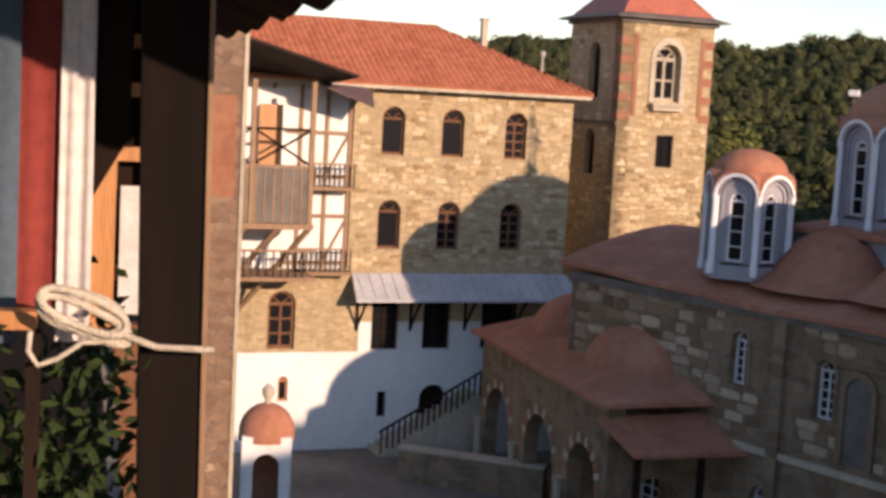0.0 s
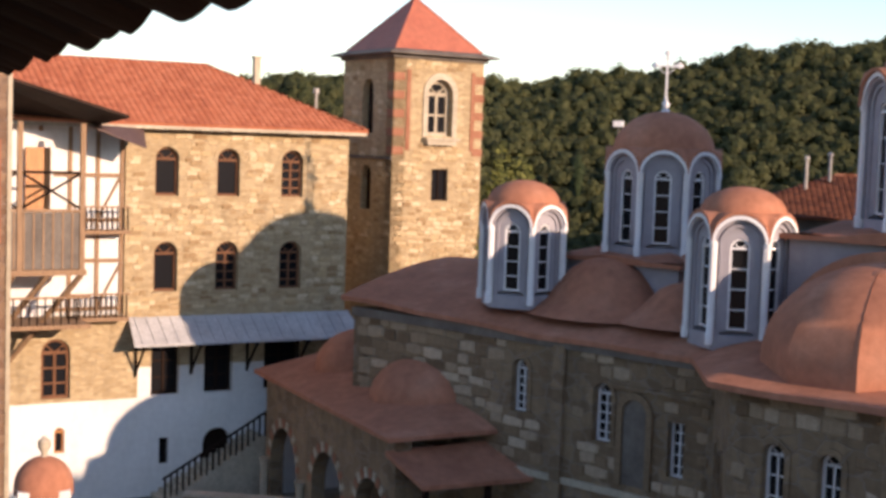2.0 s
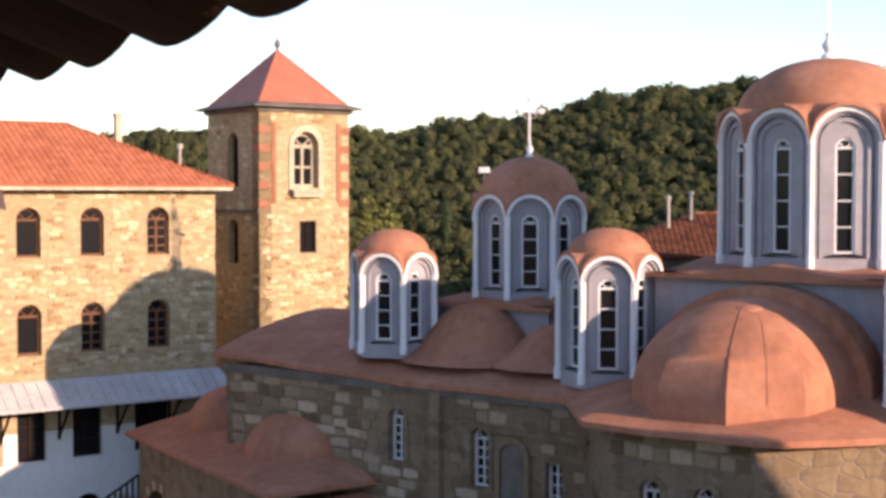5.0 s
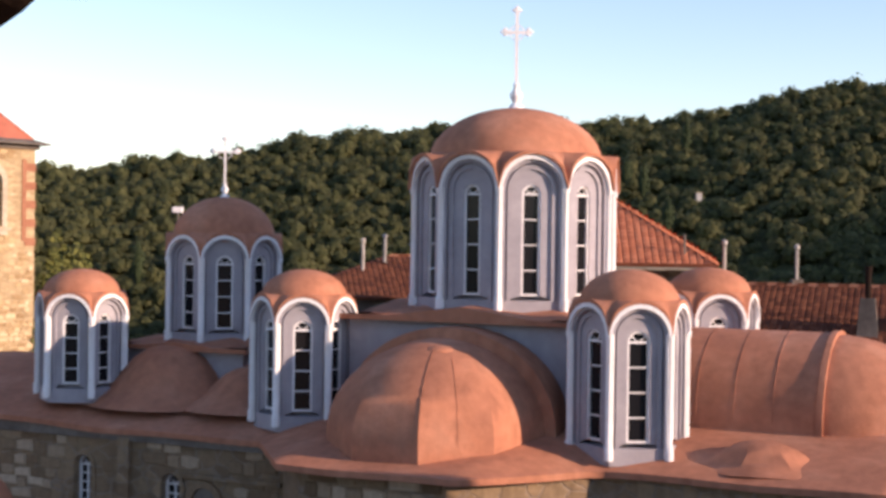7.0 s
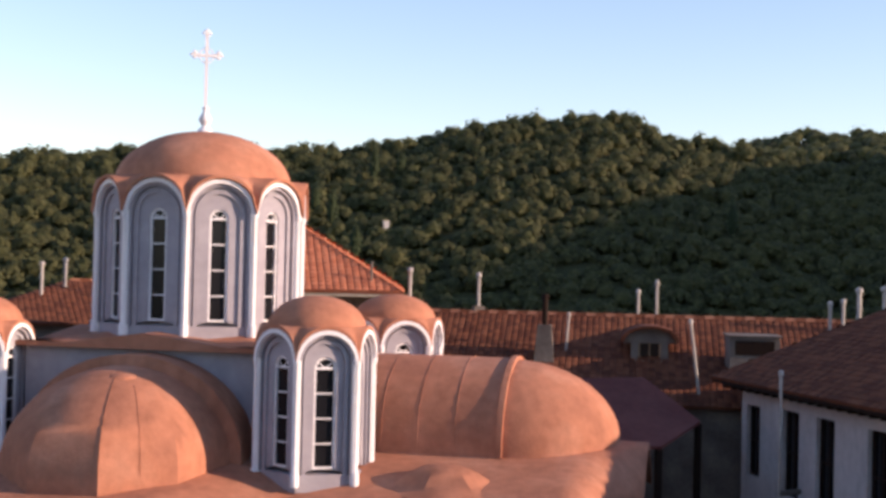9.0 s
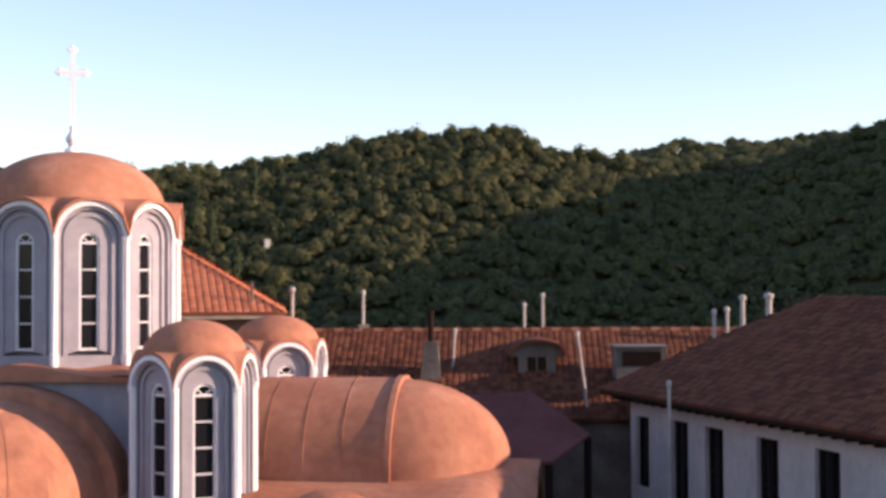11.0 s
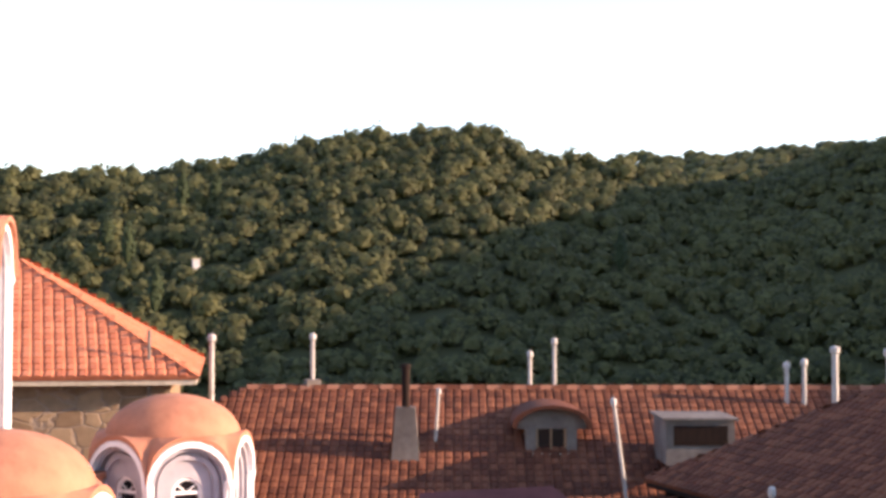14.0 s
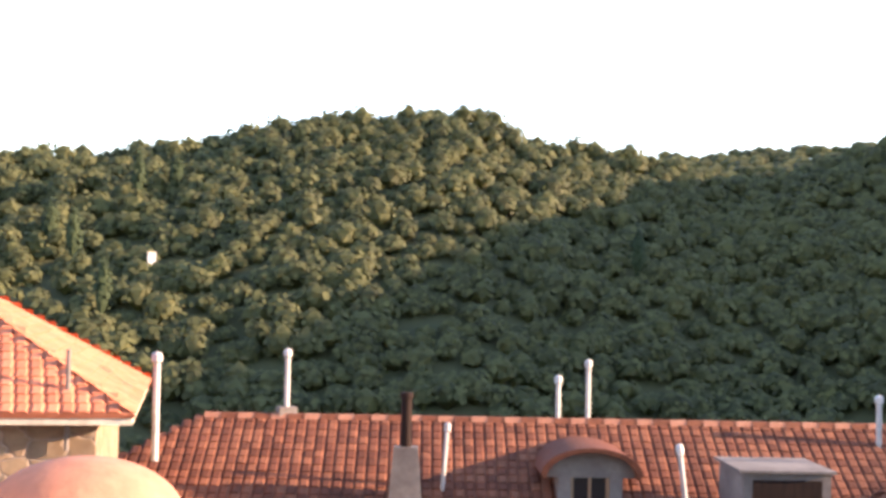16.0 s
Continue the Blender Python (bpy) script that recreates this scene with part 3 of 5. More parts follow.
def drum(cx, cy, z0, spring, radius, n, turn, rdome, ztop, name="dome", window=True):
    """A many-sided drum with stepped round-headed faces, corner shafts and a cap."""
    at = pose(cx, cy, 0)
    w = 2 * radius * math.sin(math.pi / n)
    ap = radius * math.cos(math.pi / n)
    crown = spring + w / 2
    ww = min(0.62, w * (0.36 if n < 9 else 0.28))
    tower_ob = part("drum", Mesh().lathe([(ap - 0.42, z0 - 0.3), (ap - 0.42, spring + 0.1)], n, turn, turn + 360), DRUM, church, "lilac grey plastered drum", at=at)
    for k in range(n):
        mid = turn + 360 / n * (k + 0.5)
        f = Matrix.Rotation(radians(mid + 90), 4, "Z") @ Matrix.Translation((0, -ap, 0))
        zs, zw = z0 + 0.16, spring + 0.02
        wo = arch(ww, zs, zw + 0.12, 10)
        part("face", Mesh().ring(arch(w * 0.86, z0, crown - w * 0.07, 10), wo, 0.2, 0.34), DRUM, tower_ob, at=f)
        part("arch_moulding", Mesh().ring(arch(w * 0.97, z0, crown - 0.02, 10), arch(w * 0.8, z0 + 0.02, crown - w * 0.1, 10), 0.07, 0.2), DRUM, tower_ob, at=f)
        part("inner_moulding", Mesh().ring(arch(w * 0.72, z0, crown - w * 0.14, 10), arch(w * 0.6, z0, crown - w * 0.2, 10), 0.13, 0.2), DRUM, tower_ob, at=f)
        part("arch_rim", Mesh().ring(arch(w * 1.0, spring - 0.05, crown + 0.03, 12), arch(w * 0.9, spring - 0.05, crown - w * 0.05, 12), -0.04, 0.09), TRIM, tower_ob, "white arch rim", at=f)
        win = window_in(tower_ob, f, 0, zs, zw + 0.12, ww, True, TRIM, depth=0.24, cols=1, rows=4, border=0.055, flat=True)
        a = radians(turn + 360 / n * k)
        shaft = Mesh().lathe([(0.0, z0 - 0.25), (0.11, z0 - 0.25), (0.11, z0 + 0.06), (0.075, z0 + 0.1), (0.075, spring - 0.1), (0.1, spring - 0.06), (0.11, spring + 0.06), (0.0, spring + 0.06)], 10)
        shaft.box(-0.1, -0.09, z0 - 0.2, 0.02, 0.09, spring + 0.02)
        shaft.moved(Matrix.Scale(1.0 if n < 9 else 1.15, 4, Vector((1, 0, 0))))
        part("corner_shaft", shaft, TRIM, tower_ob, "white corner shaft", smooth=40, at=pose((radius - 0.06) * math.cos(a), (radius - 0.06) * math.sin(a), 0, 0, 0, math.degrees(a)))
    part("base_course", Mesh().lathe([(0.3, z0 - 0.4), (radius - 0.14, z0 - 0.4), (radius - 0.14, z0 + 0.03), (0.3, z0 + 0.05)], n, turn, turn + 360), DRUM, tower_ob)
    prof = []
    zc = crown - (0.06 if n > 6 else 0.0)
    hgt = ztop - zc
    for i in range(15):
        t = math.pi / 2 * i / 14
        prof.append((rdome * math.cos(t) + 0.001, zc + hgt * math.sin(t)))
    cap = part(name, Mesh().lathe([(rdome * 0.7, zc - 0.14), (rdome, zc - 0.12)] + prof, 48), DOME, church, "smooth terracotta dome", smooth=60, at=at)
    # the roof that runs from the dome's foot out over the round-headed faces
    lip = 0.13 if n > 8 else 0.04
    m, per = Mesh(), 12
    for k in range(n):
        mid = radians(turn + 360 / n * (k + 0.5))
        for i in range(per):
            u = -1 + 2 * i / per
            a = mid + math.atan2(u * w / 2, ap)
            reach = ap / math.cos(a - mid)
            edge = spring + 0.1 + (w / 2) * math.sqrt(max(0.0, 1 - u * u)) + 0.03
            for q in (0.0, 0.3, 0.65, 1.0):
                r = (reach + lip) * (1 - q) + rdome * 0.985 * q
                z = edge * (1 - q) ** 1.4 + (zc + hgt * 0.13) * (1 - (1 - q) ** 1.4)
                m.v.append((r * math.cos(a), r * math.sin(a), z))
            m.v.append(((reach + lip) * math.cos(a), (reach + lip) * math.sin(a), edge - 0.09))
            m.v.append(((reach - 0.25) * math.cos(a), (reach - 0.25) * math.sin(a), edge - 0.1))
    c = n * per
    for k in range(c):
        a, b = k * 6, ((k + 1) % c) * 6
        m.f += [(a + i, b + i, b + i + 1, a + i + 1) for i in range(3)] + [(a, a + 4, b + 4, b), (a + 4, a + 5, b + 5, b + 4)]
    part("dome_skirt", m, DOME, cap, "scalloped terracotta skirt", smooth=45)
    return cap


drum(0, 0, 12.5, 15.6, 3.05, 10, -75.5, 2.56, 18.1)
drum(-10.3, 0, 11.1, 13.45, 1.98, 8, -77, 1.66, 15.5)
drum(4.84, -3.91, 9.05, 11.85, 1.58, 6, -90, 1.28, 13.5)
drum(-4.84, -3.91, 9.2, 11.75, 1.52, 6, -90, 1.22, 13.3)
drum(4.84, 3.91, 9.2, 11.85, 1.58, 6, -90, 1.28, 13.45)
drum(-12.9, -3.9, 9.5, 11.65, 1.45, 6, -97, 1.18, 13.15)


def podium(cx, half, z0, z1, wave):
    """A square plaster base under a drum with an arched cornice."""
    b = part("podium", Mesh().box(cx - half, -half, z0, cx + half, half, z1), DRUM, church, "lilac grey plastered base")
    r = Mesh()
    for k in range(4):
        line = []
        for i in range(25):
            t = -1 + i / 12
            line.append((t * (half + 0.25), z1 + wave * max(0.0, 1 - abs(t) * 1.7)))
        m = Mesh()
        top = [(x, z + 0.12) for x, z in line]
        m.ring(top, [(x, z1 - 0.02) for x, _ in line], -half - 0.28, -half * 0.15)
        r.join(m.moved(Matrix.Translation((cx, 0, 0)) @ Matrix.Rotation(radians(90 * k), 4, "Z")))
    part("cornice_roof", r, DOME, church, "wavy terracotta cornice", smooth=40)
    r2 = Mesh().lathe([(half * 1.3, z1 + 0.1), (half * 0.6, z1 + 0.42)], 4, 45, 405, cx, 0)
    part("base_roof", r2, DOME, church)


podium(0, 3.55, 9.0, 11.95, 0.3)
podium(-10.3, 2.35, 9.0, 10.65, 0.12)


def ell(cx, cy, cz, rx, ry, rz, seg=40):
    prof = [(math.cos(math.pi / 2 * i / 12) + 0.0005, math.sin(math.pi / 2 * i / 12)) for i in range(13)]
    return Mesh().lathe([(1.0, -0.25)] + prof, seg).moved(Matrix.Translation((cx, cy, cz)) @ Matrix.Diagonal((rx, ry, rz, 1)))


def swell(cx, cy, cz, rx, ry, rz, seg=32):
    """A low mound that flares into the roof round it."""
    prof = [(1.5, -0.12), (1.28, 0.03), (1.08, 0.16), (0.94, 0.34), (0.8, 0.55), (0.62, 0.77), (0.4, 0.92), (0.2, 0.985), (0.0005, 1.0)]
    return Mesh().lathe(prof, seg).moved(Matrix.Translation((cx, cy, cz)) @ Matrix.Diagonal((rx, ry, rz, 1)))


def barrel(x0, x1, r, z0, h, across):
    prof = [(r * math.cos(math.pi * i / 24), z0 + h * math.sin(math.pi * i / 24)) for i in range(25)]
    prof = [(prof[0][0], z0 - 0.5)] + prof + [(prof[-1][0], z0 - 0.5)]
    m = Mesh().slab(prof, x0, x1)
    return m if across else m.moved(Matrix.Rotation(radians(-90), 4, "Z"))


part("transept_vault", barrel(-4.6, -1.0, 3.12, 9.3, 2.55, True), DOME, church, "terracotta half-round vault", smooth=40)
part("conch", ell(-0.1, -4.6, 9.15, 2.95, 3.4, 2.42, 10), DOME, church, "faceted terracotta half dome", smooth=30)
for turn in (18, 37):
    cx, cy = 3.09 * math.sin(radians(turn)), 3.41 * math.cos(radians(turn))
    k = 1.0 if turn == 18 else 0.957
    part("crease", Mesh().tube([(-0.1 + k * cx * 0.957 * math.cos(t), -4.6 - k * cy * math.cos(t), 9.15 + 2.425 * math.sin(t)) for t in [i * 0.1 for i in range(15 if turn == 18 else 11)]], 0.006, 6), DOME, church)
part("conch_cap", ell(0.25, -5.4, 11.3, 0.5, 0.6, 0.16, 14), DOME, church, smooth=60)
part("transept_vault", barrel(1.0, 5.0, 3.1, 9.35, 2.4, True), DOME, church, smooth=40)
part("bema_vault", barrel(3.4, 9.4, 2.45, 9.6, 2.24, False), DOME, church, "long terracotta barrel vault", smooth=40)
part("apse_dome", ell(9.3, 0, 9.6, 3.0, 2.42, 2.2), DOME, church, "terracotta half dome over the apse", smooth=60)
part("vault_rib", barrel(9.3, 9.46, 2.53, 9.6, 2.31, False), DOME, church, smooth=40)
for x in (5.2, 6.2, 7.2, 8.2):
    pts = [(x, -2.46 * math.cos(math.pi * i / 20), 9.6 + 2.25 * math.sin(math.pi * i / 20)) for i in range(21)]
    part("seam", Mesh().tube(pts, 0.008, 5), DOME, church)
part("west_vault", barrel(-8.6, -3.4, 2.3, 9.5, 1.7, False), DOME, church, smooth=40)
part("mound", swell(-10.5, -2.5, 9.2, 1.9, 1.7, 1.6), DOME, church, "low terracotta roof mound", smooth=60)
part("mound", swell(8.3, -4.0, 8.75, 1.3, 0.9, 0.62, 7), DOME, church, "low faceted roof mound", smooth=20)
part("mound", swell(-7.3, -2.6, 9.2, 1.5, 1.5, 1.1), DOME, church, smooth=60)


def cross(x, y, z, h, bud, reach):
    """A white metal cross with budded arms on a turned finial."""
    at = CH @ Matrix.Translation((x, y, z)) @ Matrix.Rotation(radians(25), 4, "Z")
    c = thing("cross", at, "white budded metal cross on a turned finial atop the dome", "cross", "dome crosses")
    k = h / 3.0
    part("finial", Mesh().lathe([(0, -0.15), (0.26, -0.12), (0.2, 0.12), (0.09, 0.2), (0.17, 0.34), (0.19, 0.44), (0.1, 0.58), (0.07, 0.66), (0.1, 0.74), (0.0, 0.84)], 16).moved(Matrix.Diagonal((k, k, k, 1))), TRIM, c, smooth=50)
    zc = h * 0.76
    arm = h * reach
    part("shaft", Mesh().box(-0.045 * k, -0.03, 0.7 * k, 0.045 * k, 0.03, h - 0.1), TRIM, c)
    part("arm", Mesh().box(-arm, -0.028, zc - 0.045 * k, arm, 0.028, zc + 0.045 * k), TRIM, c)
    for dx, dz in ((-arm, 0), (arm, 0), (0, h - 0.08 - zc)):
        b = Mesh()
        for ox, oz in ((0, 0), (0.075, 0), (-0.075, 0), (0, 0.075), (0, -0.075)):
            b.join(ell(0, 0, 0, bud * 0.5, 0.03, bud * 0.5, 10).moved(Matrix.Translation((dx + ox * k, 0, zc + dz + oz * k))))
        part("bud", b, TRIM, c)
    lace = Mesh()
    for i in range(16):
        a, b = math.pi * i / 8, math.pi * (i + 1) / 8
        lace.tube([(arm * 0.62 * math.cos(a), 0, zc + arm * 0.62 * math.sin(a)), (arm * 0.62 * math.cos(b), 0, zc + arm * 0.62 * math.sin(b))], 0.018 * k, 5)
    part("halo_ring", lace, TRIM, c)


cross(0, 0, 18.06, 3.0, 0.14, 0.115)
cross(-10.3, 0, 15.46, 2.0, 0.15, 0.2)

# ---- arcaded porch of the church ----
PW = along((-21.9, 45.7), (-13.7, 37.3))
PORCH = Matrix.Translation((0, 0, EYE)) @ Matrix.Scale(1.056, 4) @ Matrix.Translation((0, 0, -EYE)) @ PW[0]
porch = thing("church_porch", PORCH, "low arcaded stone porch with a domed terracotta roof", "porch")
L = PW[1]
part("wall", wall_mesh(L, 0, 5.55, 0.5, [(1.95, 0.5, 3.95, 2.7, True), (6.2, 0.5, 4.0, 2.7, True), (9.9, 0.5, 4.0, 2.3, True)]), CHURCH, porch)
for xc, w in ((1.95, 2.7), (6.2, 2.7), (9.9, 2.3)):
    crown = 3.95 if xc < 2 else 4.0
    for i in range(13):
        a = math.pi * (i + 0.5) / 13
        r = w / 2 + 0.17
        at = Matrix.Translation((xc - r * math.cos(a), -0.03, crown - w / 2 + r * math.sin(a))) @ Matrix.Rotation(a - math.pi / 2, 4, "Y")
        part("voussoir", Mesh().box(-0.1, 0, -0.16, 0.1, 0.2, 0.16), PALE if i % 2 else BRICKRED, porch, at=at)
for x in (0.3, 4.07, 8.4):
    part("column", Mesh().lathe([(0.0, 0.5), (0.2, 0.5), (0.15, 0.6), (0.14, 2.3), (0.22, 2.55), (0, 2.55)], 14).moved(Matrix.Translation((x, -0.12, 0))), PALE, porch, smooth=40)
part("end_wall", wall_mesh(6.0, 0, 5.2, 0.45, [(1.6, 0.4, 3.4, 1.6, True), (4.2, 0.4, 3.4, 1.6, True)]).moved(Matrix.Translation((L, 0, 0)) @ Matrix.Rotation(radians(90), 4, "Z")), CHURCH, porch)
part("floor", Mesh().box(0.1, 0.1, 0, L - 0.5, 6.5, 0.4), GROUND, porch)
part("back_wall", Mesh().box(0.1, 4.4, 0.4, L - 0.5, 4.6, 5.5), CHURCH, porch)
px = [-0.35 + (L + 0.7) * i / 30 for i in range(31)]
py = [-0.4 + 6.6 * i / 16 for i in range(17)]
pr = Mesh()
for lift in (0, -0.14):
    pr.v += [(x, y, 5.72 + 0.95 * math.sin(min(1.0, (y + 0.4) / 4.2) * 1.57) * min(1, (L + 0.4 - x) / 2.6, (x + 1.4) / 2.0) ** 0.7 + lift) for x in px for y in py]
k = len(px) * len(py)
for i in range(len(px) - 1):
    for j in range(len(py) - 1):
        q = (i * 17 + j, (i + 1) * 17 + j, (i + 1) * 17 + j + 1, i * 17 + j + 1)
        pr.f += [q, tuple(a + k for a in q[::-1])]
    pr.f.append((i * 17, (i + 1) * 17, k + (i + 1) * 17, k + i * 17))
for j in range(16):
    for i in (0, 30):
        pr.f.append((i * 17 + j, i * 17 + j + 1, k + i * 17 + j + 1, k + i * 17 + j))
part("roof", pr, DOME, porch, "smooth terracotta roof", smooth=50)
part("dome", ell(3.0, 2.6, 6.25, 1.75, 1.75, 1.35), DOME, porch, smooth=60)
part("dome", ell(8.5, 2.7, 6.1, 2.05, 2.05, 1.45), DOME, porch, smooth=60)
part("lean_to_roof", Mesh().add([(L - 0.1, -0.3, 5.25), (L + 1.7, 0.1, 4.6), (L + 1.7, 4.2, 4.6), (L - 0.1, 4.6, 5.4), (L - 0.1, -0.3, 5.1), (L + 1.7, 0.1, 4.47), (L + 1.7, 4.2, 4.47), (L - 0.1, 4.6, 5.25)],
                              [(0, 1, 2, 3), (4, 7, 6, 5), (0, 4, 5, 1), (1, 5, 6, 2), (2, 6, 7, 3), (3, 7, 4, 0)]), DOME, porch, "terracotta lean-to roof")
for y in (0.0, 2.0, 3.9):
    part("post", Mesh().box(L + 1.4, y + 0.2, 0, L + 1.57, y + 0.37, 4.6), DARKWOOD, porch)

# ---- stone guest building ----
GB = pose(-28.4, 46.4, 0, 0, 0, 48)
guest = thing("guest_building", GB, "tall rubble stone building with a red tiled hip roof", "building")
WX = (1.64, 4.16, 6.9)
part("wall", wall_mesh(9.4, 7.2, 14.5, 0.6, [(x, a, b, 0.95, True) for x in WX for a, b in ((8.1, 10.05), (11.85, 13.75))]), STONE, guest)
for i, x in enumerate(WX):
    for j, (a, b) in enumerate(((8.1, 10.05), (11.85, 13.75))):
        w = window_in(guest, Matrix(), x, a, b, 0.95, True, BROWNFRAME, depth=0.2, rows=4, border=0.09, shut=(i == 1 and j == 0) or i == 2)
        part("arch_band", Mesh().ring(arch(1.3, b - 0.5, b + 0.18, 12, x), arch(0.97, b - 0.5, b + 0.01, 12, x), -0.025, 0.05), STONE, guest)
        part("sill", Mesh().box(x - 0.55, -0.05, a - 0.09, x + 0.55, 0.1, a), STONE, guest)
part("lower_wall", wall_mesh(5.0, 3.95, 7.2, 0.6, [(-2.57, 4.1, 6.4, 1.1, True)], -4.4), STONE, guest)
window_in(guest, Matrix(), -2.57, 4.1, 6.4, 1.1, True, BROWNFRAME, depth=0.15, rows=3, border=0.12)
part("whitewashed_wall", wall_mesh(5.0, 0, 3.95, 0.62, [(-2.4, 2.0, 3.0, 0.4, True)], -4.4), WHITE, guest, "whitewashed lower wall")
window_in(guest, Matrix(), -2.4, 2.0, 3.0, 0.4, True, ORANGEWOOD, depth=0.1, cols=1, rows=1)
part("whitewashed_wall", wall_mesh(8.8, 0, 5.15, 0.62, [(1.7, 4.0, 5.15, 1.15, False), (1.7, 1.25, 2.3, 0.38, False), (3.9, 4.0, 5.15, 1.2, False), (3.9, 0.9, 2.55, 1.2, True), (6.6, 4.0, 5.15, 1.5, False)], 0.6), WHITE, guest, "whitewashed lower wall")
part("upper_plinth", wall_mesh(8.8, 5.15, 7.2, 0.6, [(x, 5.15, 6.0, w, False) for x, w in ((1.7, 1.15), (3.9, 1.2), (6.6, 1.5))], 0.6), STONE, guest)
for x, w in ((1.7, 1.15), (3.9, 1.2), (6.6, 1.5)):
    window_in(guest, Matrix(), x, 4.0, 6.0, w, False, DARKWOOD, depth=0.25, rows=3, border=0.12)
window_in(guest, Matrix(), 1.7, 1.25, 2.3, 0.38, False, DARKWOOD, depth=0.2, cols=1, rows=1)
part("door", Mesh().slab(arch(1.2, 0.9, 2.55, 10, 3.9), 0.35, 0.42), DARKWOOD, guest, "dark plank door in an arched opening")
part("side_wall", Mesh().box(8.8, 0.6, 0, 9.4, 9.0, 14.5), STONE, guest)
part("back_wall", Mesh().box(-6.0, 9.0, 0, 9.4, 9.6, 14.5), STONE, guest)
part("wall_band", Mesh().box(-4.4, -0.05, 7.1, 0.0, 0.02, 7.28), PALE, guest)
# roof: two long slopes and a hipped end
e0, e1, rz = 14.62, 14.62, 17.25
tiled(guest, [(-7.0, -0.7, e0), (9.95, -0.7, e0), (4.6, 4.4, rz), (-7.0, 4.4, rz)], TILE, label="red clay tiled roof slope")
tiled(guest, [(9.95, -0.7, e0), (9.95, 9.6, e0), (4.6, 4.5, rz), (4.6, 4.4, rz)], TILE)
tiled(guest, [(9.95, 9.6, e0), (-7.0, 9.6, e0), (-7.0, 4.4, rz), (4.6, 4.4, rz)], TILE)
part("eaves_board", Mesh().box(-6.9, -0.66, e0 - 0.2, 9.9, -0.58, e0 - 0.06), PALE, guest, "pale eaves board")
for i in range(16):
    x = 0.2 + i * 0.63
    part("rafter_end", Mesh().box(x, -0.58, e0 - 0.22, x + 0.1, 0.0, e0 - 0.1), DARKWOOD, guest)
# metal canopy on brackets
part("canopy", Mesh().add([(0.05, -1.35, 6.22), (9.75, -1.35, 6.22), (9.55, -0.01, 7.12), (0.2, -0.01, 7.12), (0.05, -1.35, 6.14), (9.75, -1.35, 6.14), (9.55, -0.01, 7.03), (0.2, -0.01, 7.03)],
                        [(0, 1, 2, 3), (4, 7, 6, 5), (0, 4, 5, 1), (1, 5, 6, 2), (2, 6, 7, 3), (3, 7, 4, 0)]), METAL, guest, "grey sheet metal canopy")
for i in range(20):
    x = 0.4 + i * 0.48
    part("seam", Mesh().add([(x - 0.02, -1.36, 6.22), (x + 0.02, -1.36, 6.22), (x + 0.02, -0.02, 7.12), (x - 0.02, -0.02, 7.12), (x - 0.02, -1.36, 6.25), (x + 0.02, -1.36, 6.25), (x + 0.02, -0.02, 7.15), (x - 0.02, -0.02, 7.15)],
                          [(0, 1, 2, 3), (4, 7, 6, 5), (0, 4, 5, 1), (1, 5, 6, 2), (2, 6, 7, 3), (3, 7, 4, 0)]), METAL, guest)
for x in (0.5, 2.75, 5.1, 7.3, 9.2):
    part("bracket", Mesh().tube([(x, -0.02, 4.9), (x, -1.15, 6.1)], 0.06, 6).tube([(x, -0.06, 4.8), (x, -0.06, 6.8)], 0.06, 6).tube([(x, -0.05, 6.07), (x, -1.3, 6.07)], 0.05, 6), DARKWOOD, guest)
# outside stair
for i in range(14):
    part("step", Mesh().box(1.2 + i * 0.3, -1.5, 0, 1.5 + i * 0.3, -0.01, 0.17 * (i + 1)), PALE, guest)
part("landing", Mesh().box(5.4, -1.5, 0, 9.4, -0.01, 2.38), WHITE, guest)
part("rail", Mesh().tube([(1.2, -1.45, 1.0), (5.4, -1.45, 3.35), (9.3, -1.45, 3.35)], 0.05, 6), DARKWOOD, guest)
for i in range(18):
    x = 1.3 + i * 0.24
    z = 0.17 * (int((x - 1.2) / 0.3) + 1)
    part("baluster", Mesh().box(x - 0.035, -1.49, z, x + 0.035, -1.42, 1.0 + (x - 1.2) * 0.56), DARKWOOD, guest)
part("chimney", Mesh().box(7.2, 5.4, 15.0, 7.75, 5.95, 16.3).box(7.35, 5.5, 16.3, 7.62, 5.8, 17.7).box(7.3, 5.45, 17.7, 7.67, 5.85, 17.8), PALE, guest)
part("flue", Mesh().lathe([(0, 14.6), (0.06, 14.6), (0.06, 16.2), (0.13, 16.22), (0.13, 16.42), (0, 16.45)], 10).moved(Matrix.Translation((9.3, 3.2, 0))), PIPE, guest)
# white half-timbered bay beside the stone front
part("plaster_wall", Mesh().box(-6.0, 0.1, 7.2, -0.02, 0.5, 14.5), WHITE, guest, "white plaster between timbers")
for x in (-0.12, -1.05, -2.1, -3.2):
    part("timber_post", Mesh().box(x - 0.07, 0.02, 7.25, x + 0.07, 0.12, 14.4), WOOD, guest)
for z in (7.5, 9.35, 10.9, 12.6):
    part("timber_rail", Mesh().box(-3.3, 0.0, z - 0.07, -0.05, 0.11, z + 0.07), WOOD, guest)
for x, z in ((-1.0, 7.6), (-1.0, 11.0)):
    part("brace", Mesh().tube([(x, 0.05, z), (x + 0.9, 0.05, z + 1.7)], 0.05, 6), WOOD, guest)
